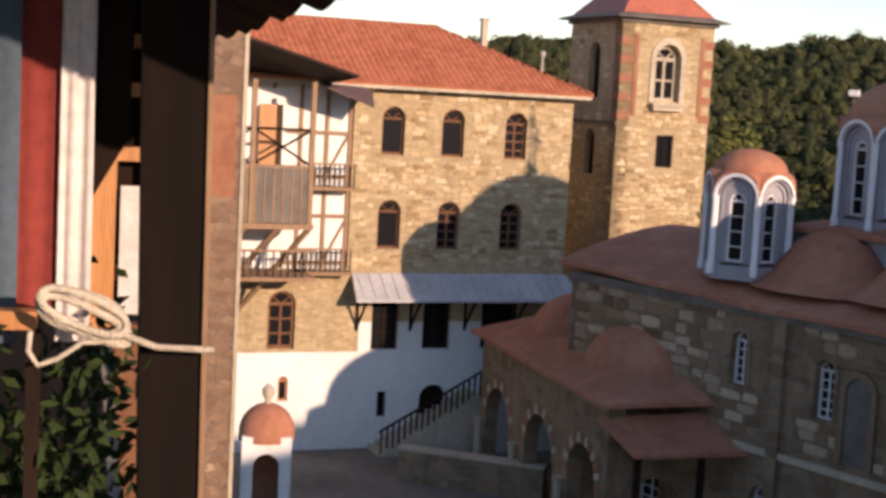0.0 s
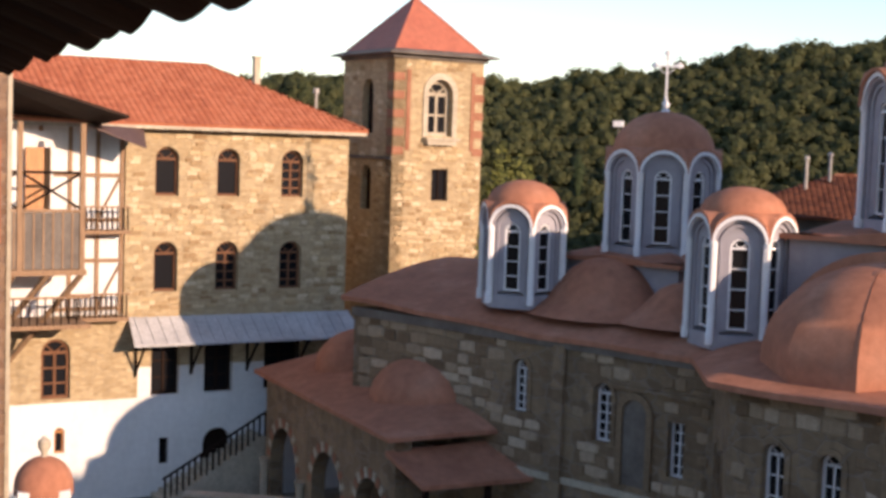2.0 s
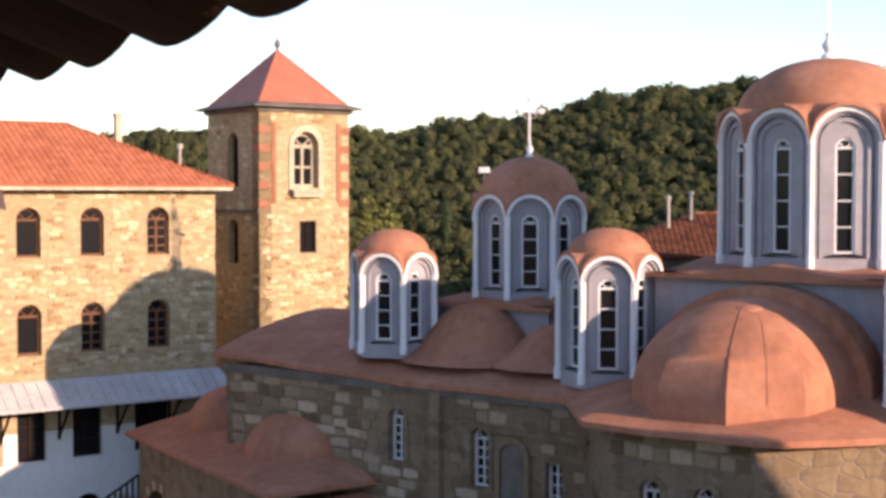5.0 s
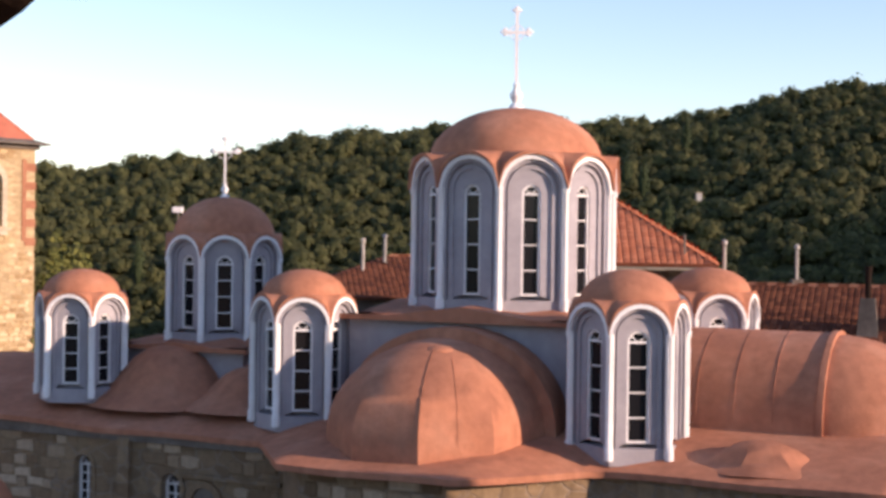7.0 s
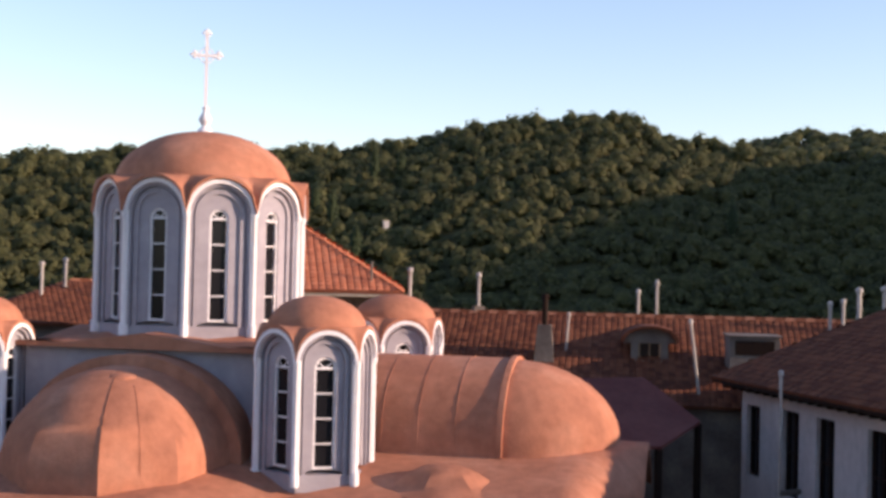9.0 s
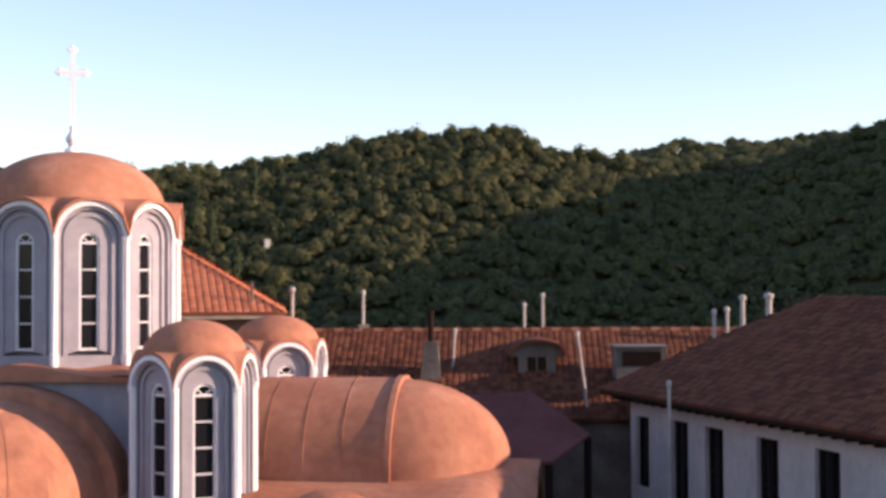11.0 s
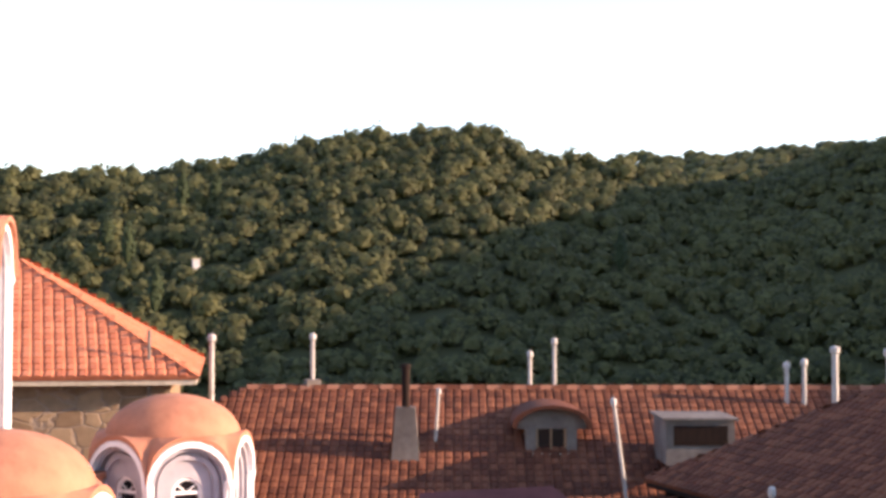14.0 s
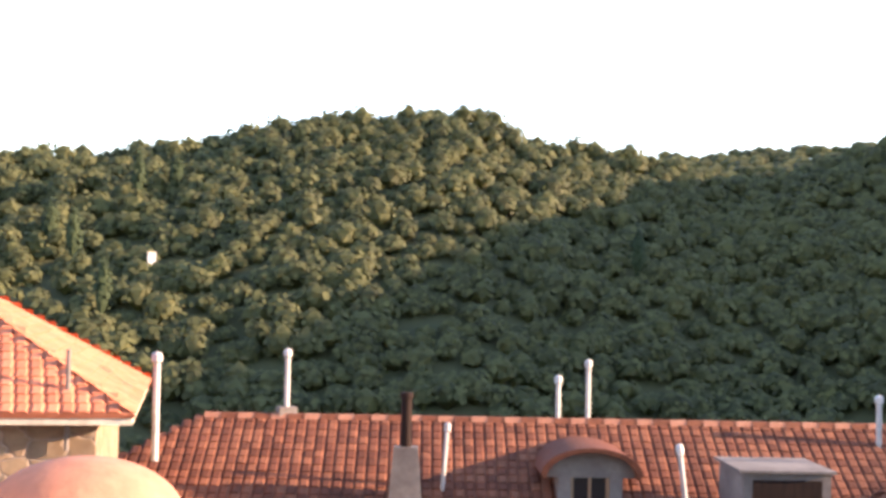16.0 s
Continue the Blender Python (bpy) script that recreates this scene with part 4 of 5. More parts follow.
for z in (7.25, 10.55):
    part("balcony_deck", Mesh().box(-2.4, -0.85, z - 0.14, -0.02, 0.0, z), WOOD, guest)
    part("handrail", Mesh().box(-2.4, -0.83, z + 0.85, -0.02, -0.76, z + 0.92), WOOD, guest)
    for i in range(12):
        part("baluster", Mesh().box(-2.35 + i * 0.2, -0.82, z, -2.3 + i * 0.2, -0.77, z + 0.86), DARKWOOD, guest)

# ---- timber gallery in front of the building ----
gal = thing("timber_gallery", GB @ Matrix.Translation((-2.4, -2.85, 0)), "weathered timber balcony gallery on struts with a dark overhanging roof", "balcony")
part("deck", Mesh().box(-5, -0.15, 9.1, 0.15, 2.8, 9.3), WOOD, gal)
part("lower_deck", Mesh().box(-5, 0.4, 7.1, 0.5, 2.8, 7.25), WOOD, gal)
for x in (0.0, -2.2, -4.4):
    part("post", Mesh().box(x - 0.09, -0.09, 9.3, x + 0.09, 0.09, 14.5), WOOD, gal)
part("handrail", Mesh().box(-5, -0.07, 11.35, 0.1, 0.07, 11.45), WOOD, gal)
part("netting_panel", Mesh().box(-4.9, -0.03, 9.32, -0.1, 0.02, 11.34), DARKGREY, gal, "mottled grey infill panel")
for i in range(14):
    part("batten", Mesh().box(-4.8 + i * 0.34, -0.06, 9.32, -4.74 + i * 0.34, -0.031, 11.34), WOOD, gal)
part("orange_door", Mesh().box(-1.5, 2.2, 11.3, -0.6, 2.3, 13.6), ORANGEWOOD, gal, "orange wooden shutter")
part("wall", Mesh().box(-5, 2.62, 7.3, -0.4, 2.8, 14.2), WHITE, gal, "white plaster back wall")
for x in (0.0, -1.2, -2.4):
    part("strut", Mesh().tube([(x - 2.0, 2.7, 5.6), (x, 0.0, 9.1)], 0.11, 6), WOOD, gal)
for x0, x1 in ((-2.1, -0.1), (-4.3, -2.3)):
    part("cross_brace", Mesh().tube([(x0, 0.0, 11.5), (x1, 0.0, 12.7)], 0.05, 6).tube([(x0, 0.02, 12.7), (x1, 0.02, 11.5)], 0.05, 6), DARKWOOD, gal, "dark crossed braces")
    part("top_rail", Mesh().box(x0, -0.05, 12.7, x1, 0.05, 12.8), DARKWOOD, gal)
for i in range(9):
    part("baluster", Mesh().box(-2.3 + i * 0.28, 0.42, 7.25, -2.25 + i * 0.28, 0.48, 8.2), DARKWOOD, gal)
part("lower_rail", Mesh().box(-2.4, 0.4, 8.2, 0.45, 0.5, 8.28), WOOD, gal)
# Roof colour holds the shade of its underside.
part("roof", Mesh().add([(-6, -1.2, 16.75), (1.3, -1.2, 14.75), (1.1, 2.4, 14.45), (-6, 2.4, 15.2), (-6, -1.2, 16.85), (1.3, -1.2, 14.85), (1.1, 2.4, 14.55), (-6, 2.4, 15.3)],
                      [(0, 1, 2, 3), (4, 7, 6, 5), (0, 4, 5, 1), (1, 5, 6, 2), (2, 6, 7, 3), (3, 7, 4, 0)]), SHADETILE, gal, "dark board roof")
part("awning", Mesh().add([(0.6, 0.3, 14.35), (2.6, 0.9, 13.7), (3.0, 2.6, 14.45), (0.8, 2.6, 14.55), (0.6, 0.3, 14.3), (2.6, 0.9, 13.65), (3.0, 2.6, 14.4), (0.8, 2.6, 14.5)],
                        [(0, 1, 2, 3), (4, 7, 6, 5), (0, 4, 5, 1), (1, 5, 6, 2), (2, 6, 7, 3), (3, 7, 4, 0)]), BROWNSHEET, gal, "brown sheet awning")

# ---- bell tower ----
TW = pose(-21.2, 56.1, 0, 0, 0, 50.7)
tower = thing("bell_tower", TW, "square stone bell tower with a red pyramid roof", "tower")
S = 4.6
part("wall", wall_mesh(S, 0, 17.85, 0.6, [(2.35, 14.55, 17.0, 1.25, True), (2.45, 11.7, 13.1, 0.85, False)]), STONE, tower)
part("wall", wall_mesh(S, 0, 17.85, 0.6, [(2.3, 14.6, 17.0, 1.0, True), (2.3, 11.2, 13.2, 0.9, True)]).moved(Matrix.Translation((0, S, 0)) @ Matrix.Rotation(radians(-90), 4, "Z")).moved(Matrix.Translation((0.0, 0, 0))), STONE, tower)
part("wall", Mesh().box(S - 0.6, 0.6, 0, S, S, 17.85), STONE, tower)
part("wall", Mesh().box(0.6, S - 0.6, 0, S - 0.6, S, 17.85), STONE, tower)
window_in(tower, Matrix(), 2.35, 14.55, 17.0, 1.25, True, PALE, depth=0.3, border=0.16, rows=2)
part("niche_arch", Mesh().ring(arch(1.75, 14.5, 17.3, 14, 2.35), arch(1.27, 14.5, 17.02, 14, 2.35), -0.06, 0.1), PALE, tower, "pale stone arch")
part("shelf", Mesh().box(1.5, -0.4, 14.35, 3.2, -0.002, 14.47).box(1.6, -0.3, 14.15, 3.1, -0.002, 14.35), PALE, tower)
window_in(tower, Matrix(), 2.45, 11.7, 13.1, 0.85, False, DARKWOOD, depth=0.12, cols=2, rows=1)
for x in (0.62, 3.95):
    part("brick_strip", Mesh().box(x, -0.04, 13.9, x + 0.2, -0.002, 17.4), BRICKRED, tower)
for i in range(5):
    z = 13.7 + i * 0.8
    for x in (0.0, S - 0.5):
        part("brick_band", Mesh().box(x - 0.02, -0.03, z, x + 0.52, 0.02, z + 0.34), BRICKRED, tower)
    part("brick_band", Mesh().box(-0.03, 0.02, z, 0.02, 0.52, z + 0.34), BRICKRED, tower)
# Dark panels added for the shade inside the open side arches.
for z0, z1, w in ((14.6, 17.0, 1.0), (11.2, 13.2, 0.9)):
    part("shutter", Mesh().slab(arch(w + 0.02, z0, z1, 10, 2.3), 0.32, 0.38).moved(Matrix.Translation((0, S, 0)) @ Matrix.Rotation(radians(-90), 4, "Z")), DARKWOOD, tower, "dark panel standing in for the unlit tower inside")
part("cornice", Mesh().box(-0.14, -0.14, 17.85, S + 0.14, S + 0.14, 18.02), DARKGREY, tower)
part("string_course", Mesh().box(-0.07, -0.001, 13.45, -0.002, S, 13.6), DARKGREY, tower)
ap = (S / 2, S / 2, 20.75)
c4 = [(-0.5, -0.5, 18.09), (S + 0.5, -0.5, 18.09), (S + 0.5, S + 0.5, 18.09), (-0.5, S + 0.5, 18.09)]
TOWERROOF = material("red sheet roof", [(0.42, 0.12, 0.07), (0.5, 0.17, 0.1)], scale=3, fine=12, rough=0.6, bump=0.1, stain=0.25)
inner = [(S / 2 + (x - S / 2) * 0.8, S / 2 + (y - S / 2) * 0.8, 18.28) for x, y, _ in c4]
part("roof_skirt", Mesh().add(c4 + inner + [(x, y, z - 0.06) for x, y, z in c4], [(0, 1, 5, 4), (1, 2, 6, 5), (2, 3, 7, 6), (3, 0, 4, 7), (0, 8, 9, 1), (1, 9, 10, 2), (2, 10, 11, 3), (3, 11, 8, 0), (11, 10, 9, 8)]), DARKGREY, tower, "dark slate roof skirt")
part("roof", Mesh().add(inner + [ap], [(0, 1, 4), (1, 2, 4), (2, 3, 4), (3, 0, 4), (3, 2, 1, 0)]), TOWERROOF, tower, "red pyramid roof")
for p in inner:
    part("hip_rib", Mesh().tube([p, ap], 0.05, 6), TOWERROOF, tower)
part("finial", Mesh().lathe([(0, 20.6), (0.06, 20.7), (0.05, 20.85), (0.14, 20.95), (0.15, 21.05), (0.08, 21.18), (0.02, 21.3), (0.015, 21.75), (0, 21.76)], 12).moved(Matrix.Translation((S / 2, S / 2, 0))), DARKGREY, tower, smooth=40)

# ---- domed shrine in the courtyard ----
shrine = thing("shrine", pose(-25.5, 37.1, 0, 0, 0, 36), "small white domed water shrine in the courtyard", "shrine")
part("body", wall_mesh(1.6, 0, 2.95, 0.25, [(0.8, 0.3, 2.4, 0.85, True)]).moved(Matrix.Translation((-0.8, -0.8, 0))).box(-0.8, -0.55, 0, -0.55, 0.8, 2.95).box(0.55, -0.55, 0, 0.8, 0.8, 2.95).box(-0.55, 0.55, 0, 0.55, 0.8, 2.95), WHITE, shrine)
part("dome", ell(0, 0, 2.97, 0.92, 0.92, 0.95), DOME, shrine, smooth=60)
part("finial", Mesh().lathe([(0, 3.85), (0.12, 3.88), (0.1, 4.05), (0.2, 4.2), (0.2, 4.4), (0.06, 4.55), (0, 4.56)], 12), PALE, shrine, smooth=40)
part("niche_panel", Mesh().box(-0.5, 0.3, 0.1, 0.5, 0.35, 2.6), BRICKRED, shrine)
yard = thing("courtyard_wall", pose(-24.2, 43.8, 0, 0, 0, 10), "low rough stone courtyard wall", "wall")
part("wall", Mesh().box(0, 0, 0, 5.5, 0.5, 1.2), CHURCH, yard)
part("coping", Mesh().box(-0.05, -0.06, 1.2, 5.55, 0.56, 1.3), PALE, yard)

# ---- roofs behind the church ----
def flue(x, y, z, h, r=0.1, lean=0.0, cap=True, base=0.0, mat=None, label="pale metal flue pipe with a cap on the roof"):
    """A chimney pipe: block at its foot, pipe and cap."""
    c = thing("chimney_flue", pose(x, y, z, 0, lean, 0), label, "chimney", "roof flues")
    if base:
        part("block", Mesh().box(-base / 2, -base / 2, -0.6, base / 2, base / 2, base * 0.9), DARKGREY, c)
    r *= 0.72
    part("pipe", Mesh().lathe([(0, -0.5), (r, -0.5), (r, h), (0, h)], 12), mat or PIPE, c, smooth=40)
    if cap:
        part("cap", Mesh().lathe([(0, h + 0.02), (r * 1.5, h + 0.02), (r * 1.6, h + 0.16), (r * 1.2, h + 0.2), (0, h + 0.24)], 12), PIPE, c, smooth=40)
    return c


def house(name, m, length, depth, wall_h, ridge, wall_mat, roof_mat, label, hip0=True, hip1=True, over=0.5, left=0.0):
    """A long house: walls, and a hipped or gabled tile roof. x runs along the ridge, y is the depth."""
    h = thing(name, m, label, "building")
    part("wall", Mesh().box(0, 0, 0, length, 0.5, wall_h), wall_mat, h)
    part("wall", Mesh().box(0, depth - 0.5, 0, length, depth, wall_h), wall_mat, h)
    part("wall", Mesh().box(0, 0.5, 0, 0.5, depth - 0.5, wall_h), wall_mat, h)
    part("wall", Mesh().box(length - 0.5, 0.5, 0, length, depth - 0.5, wall_h), wall_mat, h)
    z = wall_h + 0.1
    a0, a1 = (depth / 2 if hip0 else -over), (length - depth / 2 if hip1 else length + over)
    mid = depth / 2
    tiled(h, [(-over, -over, z), (length + over, -over, z), (a1, mid, ridge), (a0, mid, ridge)], roof_mat)
    tiled(h, [(length + over, depth + over, z), (-over, depth + over, z), (a0, mid, ridge), (a1, mid, ridge)], roof_mat)
    if hip0:
        tiled(h, [(-over, depth + over, z), (-over, -over, z), (a0, mid, ridge), (a0, mid + 0.02, ridge)], roof_mat)
    if hip1:
        tiled(h, [(length + over, -over, z), (length + over, depth + over, z), (a1, mid + 0.02, ridge), (a1, mid, ridge)], roof_mat)
    n = int((a1 - a0) / 0.42)
    for i in range(n):
        x = a0 + (a1 - a0) * i / n
        part("ridge_tile", Mesh().add([(x + dx, mid + dy * (1 if dx == 0 else 0.85), ridge + dz) for dx in (0, 0.46) for dy, dz in ((-0.16, -0.03), (-0.09, 0.1), (0.09, 0.1), (0.16, -0.03))], [(0, 1, 5, 4), (1, 2, 6, 5), (2, 3, 7, 6), (0, 3, 2, 1), (4, 5, 6, 7)]), BRICKRED if i % 2 == 0 else roof_mat, h)
    return h


def polar(az, el, d):
    return (-math.sin(radians(az)) * d, math.cos(radians(az)) * d, EYE + math.tan(radians(el)) * d)


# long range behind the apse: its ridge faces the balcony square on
back = house("rear_range", pose(5.4, 55.9, 0, 0, 0, -19.2), 26.0, 11.0, 9.1, 12.45, DARKGREY, OLDTILE, "long low monastery range with an old brown tile roof", hip0=True, hip1=False)
BK = pose(5.4, 55.9, 0, 0, 0, -19.2)


def on_back(az, d):
    x, y, _ = polar(az, 0, d)
    return x, y


for az, d, z, h, r, base in ((-13.75, 60.5, 12.3, 1.65, 0.1, 0.45), (-20.3, 60.3, 12.35, 1.05, 0.09, 0), (-21.05, 60.6, 12.3, 1.5, 0.09, 0), (-28.4, 60, 12.2, 1.0, 0.1, 0), (-27.9, 60, 12.2, 0.9, 0.1, 0), (-29.0, 57, 12.8, 0.9, 0.13, 0)):
    x, y = on_back(az, d)
    flue(x, y, z, h, r, base=base)
x, y = on_back(-16.5, 57.0)
stack = thing("chimney_stack", pose(x, y, 10.6, 0, 0, -19), "sooty tapered masonry chimney stack with a dark pipe", "chimney")
part("shaft", Mesh().add([(-0.45, -0.45, -0.5), (0.45, -0.45, -0.5), (0.45, 0.45, -0.5), (-0.45, 0.45, -0.5), (-0.28, -0.28, 1.5), (0.28, -0.28, 1.5), (0.28, 0.28, 1.5), (-0.28, 0.28, 1.5)], [(0, 3, 2, 1), (4, 5, 6, 7), (0, 1, 5, 4), (1, 2, 6, 5), (2, 3, 7, 6), (3, 0, 4, 7)]), DARKGREY, stack)
part("pipe", Mesh().lathe([(0, 1.4), (0.12, 1.4), (0.12, 2.6), (0.15, 2.62), (0.15, 2.75), (0, 2.76)], 12), DARKWOOD, stack, smooth=40)
x, y = on_back(-17.4, 57.5)
flue(x, y, 11.2, 1.2, 0.07, 4)
x, y = on_back(-22.75, 54.0)
flue(x, y, 10.2, 2.2, 0.075, -8, label="leaning pale flue pipe with a double cap")

# dormer in the long roof
x, y = on_back(-20.8, 57.0)
dorm = thing("dormer", pose(x, y, 0, 0, 0, -19.2), "small dormer with a round tiled hood and dark window", "dormer")
part("cheek", Mesh().box(-0.75, 0, 10.2, -0.45, 2.2, 11.6).box(0.45, 0, 10.2, 0.75, 2.2, 11.6).box(-0.45, 0, 10.2, 0.45, 0.25, 10.75), DARKGREY, dorm)
window_in(dorm, Matrix(), 0, 10.75, 11.6, 0.9, False, WOOD, depth=0.1, cols=2, rows=1)
part("sill", Mesh().box(-0.6, -0.12, 10.66, 0.6, 0.08, 10.75), PALE, dorm)
hood = [(1.05 * math.cos(math.pi * i / 12), 11.45 + 0.62 * math.sin(math.pi * i / 12)) for i in range(13)]
part("hood", Mesh().ring([(x * 1.12, z + 0.1) for x, z in hood], hood, -0.35, 2.6), OLDTILE, dorm, smooth=40)
part("gable", Mesh().slab(hood, 0.02, 0.2), DARKGREY, dorm)

# flat box dormer at the range's end
x, y, z = polar(-25.0, -2.75, 55.0)
hatch = thing("box_dormer", pose(x, y, z, 0, 0, -19.2), "low grey box dormer set into the old tile roof", "dormer")
part("body", Mesh().box(-0.95, 0, -0.9, 0.95, 2.4, 0.35), DARKGREY, hatch)
part("lid", Mesh().box(-1.05, -0.1, 0.35, 1.05, 2.5, 0.41), DARKGREY, hatch)
part("opening", Mesh().box(-0.75, -0.03, -0.35, 0.75, -0.003, 0.2), DARKWOOD, hatch)

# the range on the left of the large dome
house("left_range", pose(-7.5, 63.0, 0, 0, 0, 4), 14.0, 9.0, 11.4, 13.35, DARKGREY, OLDTILE, "monastery range with a brown tile roof behind the domes")
for az, d, z, h in ((1.5, 66, 13.3, 1.6), (3.0, 67, 13.2, 1.0), (3.9, 66, 13.1, 0.9)):
    x, y, _ = polar(az, 0, d)
    flue(x, y, z, h, 0.11)
# tall hip-roofed house behind the large dome
mid = house("hip_roofed_house", pose(0.6, 51.3, 0, 0, 0, -10), 8.2, 8.2, 13.3, 16.3, CHURCH, TILE, "square house with an orange tile hip roof", over=0.7)
part("eaves_board", Mesh().box(-0.65, -0.62, 13.2, 8.85, -0.55, 13.36), PALE, mid)
part("eaves_board", Mesh().box(8.78, -0.55, 13.2, 8.85, 8.8, 13.36), PALE, mid)
x, y, _ = polar(-9.3, 0, 50.5)
flue(x, y, 13.2, 1.3, 0.06, cap=False, mat=DARKGREY, label="thin dark pipe on the eaves")
x, y, _ = polar(-10.9, 0, 54)
flue(x, y, 12.6, 1.5, 0.1)

# tall unseen range on the right, added to throw shade on the porch
house("unseen_shade_range", pose(32.5, 1.0, 0, 0, 0, 90), 18.8, 10.0, 13.2, 16.8, SHADEPLASTER, OLDTILE, "unseen plastered range with a brown tile roof, added to shade the porch", hip1=False)
# house on the right with a white wall
rb = thing("white_walled_house", pose(22.2, 48.6, 0, 0, 0, -90), "white plastered house with dark shutters under a brown tile roof", "building")
ops = [(1.0, 6.9, 9.5, 1.1, False), (4.0, 6.6, 9.6, 1.25, False), (6.5, 6.6, 9.6, 1.25, False), (9.9, 6.6, 9.6, 1.3, False), (13.2, 6.6, 9.6, 1.3, False), (17.0, 6.6, 9.6, 1.3, False)]
# White wall in shade; the shade is put into its greyer plaster.
part("wall", wall_mesh(24.0, 4.6, 10.24, 0.5, ops), SHADEPLASTER, rb, "white plaster upper wall")
part("lower_wall", Mesh().box(0, 0, 0, 24, 0.5, 4.6), CHURCH, rb, "dark stone lower wall")
for xc, a, b, w, ar in ops:
    window_in(rb, Matrix(), xc, a, b, w, False, DARKWOOD, depth=0.15, cols=2, rows=2, border=0.1)
part("end_wall", Mesh().box(0, 0.5, 0, 0.5, 9.5, 10.0), WHITE, rb)
part("back_wall", Mesh().box(0, 9.5, 0, 24, 10, 10.0), WHITE, rb)
part("wall_band", Mesh().box(0.0, -0.08, 4.45, 24, -0.002, 4.65), DARKWOOD, rb)
tiled(rb, [(-0.9, -0.9, 10.4), (24.5, -0.9, 10.4), (20.0, 5.2, 13.9), (4.6, 5.2, 13.9)], OLDTILE, label="old brown tiled roof slope")
tiled(rb, [(-0.9, 10.9, 10.4), (-0.9, -0.9, 10.4), (4.6, 5.2, 13.9), (4.6, 5.25, 13.9)], OLDTILE)
tiled(rb, [(24.5, 10.9, 10.4), (-0.9, 10.9, 10.4), (4.6, 5.2, 13.9), (20.0, 5.2, 13.9)], OLDTILE)
part("fascia", Mesh().box(-0.85, -0.86, 10.22, 24.4, -0.8, 10.37), DARKWOOD, rb)
part("soffit", Mesh().box(-0.8, -0.8, 10.2, 24.3, 0.0, 10.24), DARKWOOD, rb)
for i in range(36):
    part("rafter_end", Mesh().box(0.1 + i * 0.66, -0.79, 10.08, 0.2 + i * 0.66, 0.0, 10.2), DARKWOOD, rb)
x, y, _ = polar(-26.05, 0, 46.6)
p = flue(x, y, 7.0, 4.0, 0.075, label="tall pale flue pipe standing before the eaves")
part("elbow", Mesh().tube([(0, 0, 0.2), (0.9, 0.35, 0.2)], 0.1, 8), DARKGREY, p)
x, y, _ = polar(-30.0, 0, 52.5)
flue(x, y, 13.5, 0.3, 0.16)
# lean-to porch between the apse and the white house
lean = thing("lean_to", pose(0, 0, 0), "dark red lean-to roof over a shaded passage", "shed")
top = [polar(-16.5, -6.2, 46.5), polar(-18.6, -7.0, 45.0), polar(-21.34, -6.91, 45.0), polar(-22.9, -5.82, 48.5), polar(-20.6, -4.15, 52.5), polar(-16.8, -4.3, 52.0)]
low = [(x, y, z - 0.1) for x, y, z in top]
part("roof", Mesh().add(top + low, [(0, 1, 2, 3, 4, 5), (11, 10, 9, 8, 7, 6)] + [(k, (k + 1) % 6, 6 + (k + 1) % 6, 6 + k) for k in range(6)]),
     material("dark red sheet roof", [(0.12, 0.035, 0.03), (0.17, 0.055, 0.045)], scale=4, fine=12, rough=0.95), lean)
for x, y, z in (top[2], top[3], polar(-20.0, -7.0, 45.2)):
    part("post", Mesh().box(x - 0.1, y + 0.1, 0, x + 0.1, y + 0.3, z - 0.12), DARKWOOD, lean)
x, y, z = top[5]
part("wall", Mesh().box(x, y - 0.3, 0, x + 3.2, y, z - 0.15), DARKGREY, lean)

# ---- the balcony ----
A = 42.2
BAL = pose(0, 0, 0, 0, 0, A)
# x points out from the front, y along it
bal = thing("balcony_house", BAL, "balcony of an old house with a tiled eave and timber posts", "balcony")
part("floor", Mesh().box(-3.0, -8, EYE - 1.75, 0.12, 16, EYE - 1.6), DARKWOOD, bal)
part("rear_wall", Mesh().box(-3.4, -8, EYE - 1.6, -3.0, 16, EYE + 2.6), DARKGREY, bal)
part("lower_wall", Mesh().box(-3.4, -8, 0, 0.0, 16, EYE - 1.76), CHURCH, bal)
ZE, XE = EYE + 0.355, 0.98
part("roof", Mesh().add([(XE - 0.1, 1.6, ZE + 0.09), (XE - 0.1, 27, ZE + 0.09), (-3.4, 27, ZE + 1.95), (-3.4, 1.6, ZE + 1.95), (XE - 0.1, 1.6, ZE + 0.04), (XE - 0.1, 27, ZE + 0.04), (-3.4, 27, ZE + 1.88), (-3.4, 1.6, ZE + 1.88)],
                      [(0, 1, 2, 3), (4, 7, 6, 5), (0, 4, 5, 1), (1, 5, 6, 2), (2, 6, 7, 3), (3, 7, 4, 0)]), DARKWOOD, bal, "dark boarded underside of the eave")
pan = [(0.31 * math.cos(math.pi + math.pi * i / 12), 0.12 * math.sin(math.pi + math.pi * i / 12)) for i in range(13)]
jit = random.Random(9)
# The eave's black silhouette is put into the tiles' colour.
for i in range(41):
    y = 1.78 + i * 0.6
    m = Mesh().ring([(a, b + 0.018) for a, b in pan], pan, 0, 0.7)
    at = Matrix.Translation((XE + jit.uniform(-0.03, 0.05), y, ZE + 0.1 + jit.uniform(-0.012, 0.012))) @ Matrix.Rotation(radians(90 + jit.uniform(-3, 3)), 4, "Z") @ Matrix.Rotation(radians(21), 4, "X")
    part("eave_tile", m, SHADETILE, bal, at=at)
part("eave_beam", Mesh().box(0.1, 1.7, ZE + 0.2, 0.25, 16, ZE + 0.36), DARKWOOD, bal)

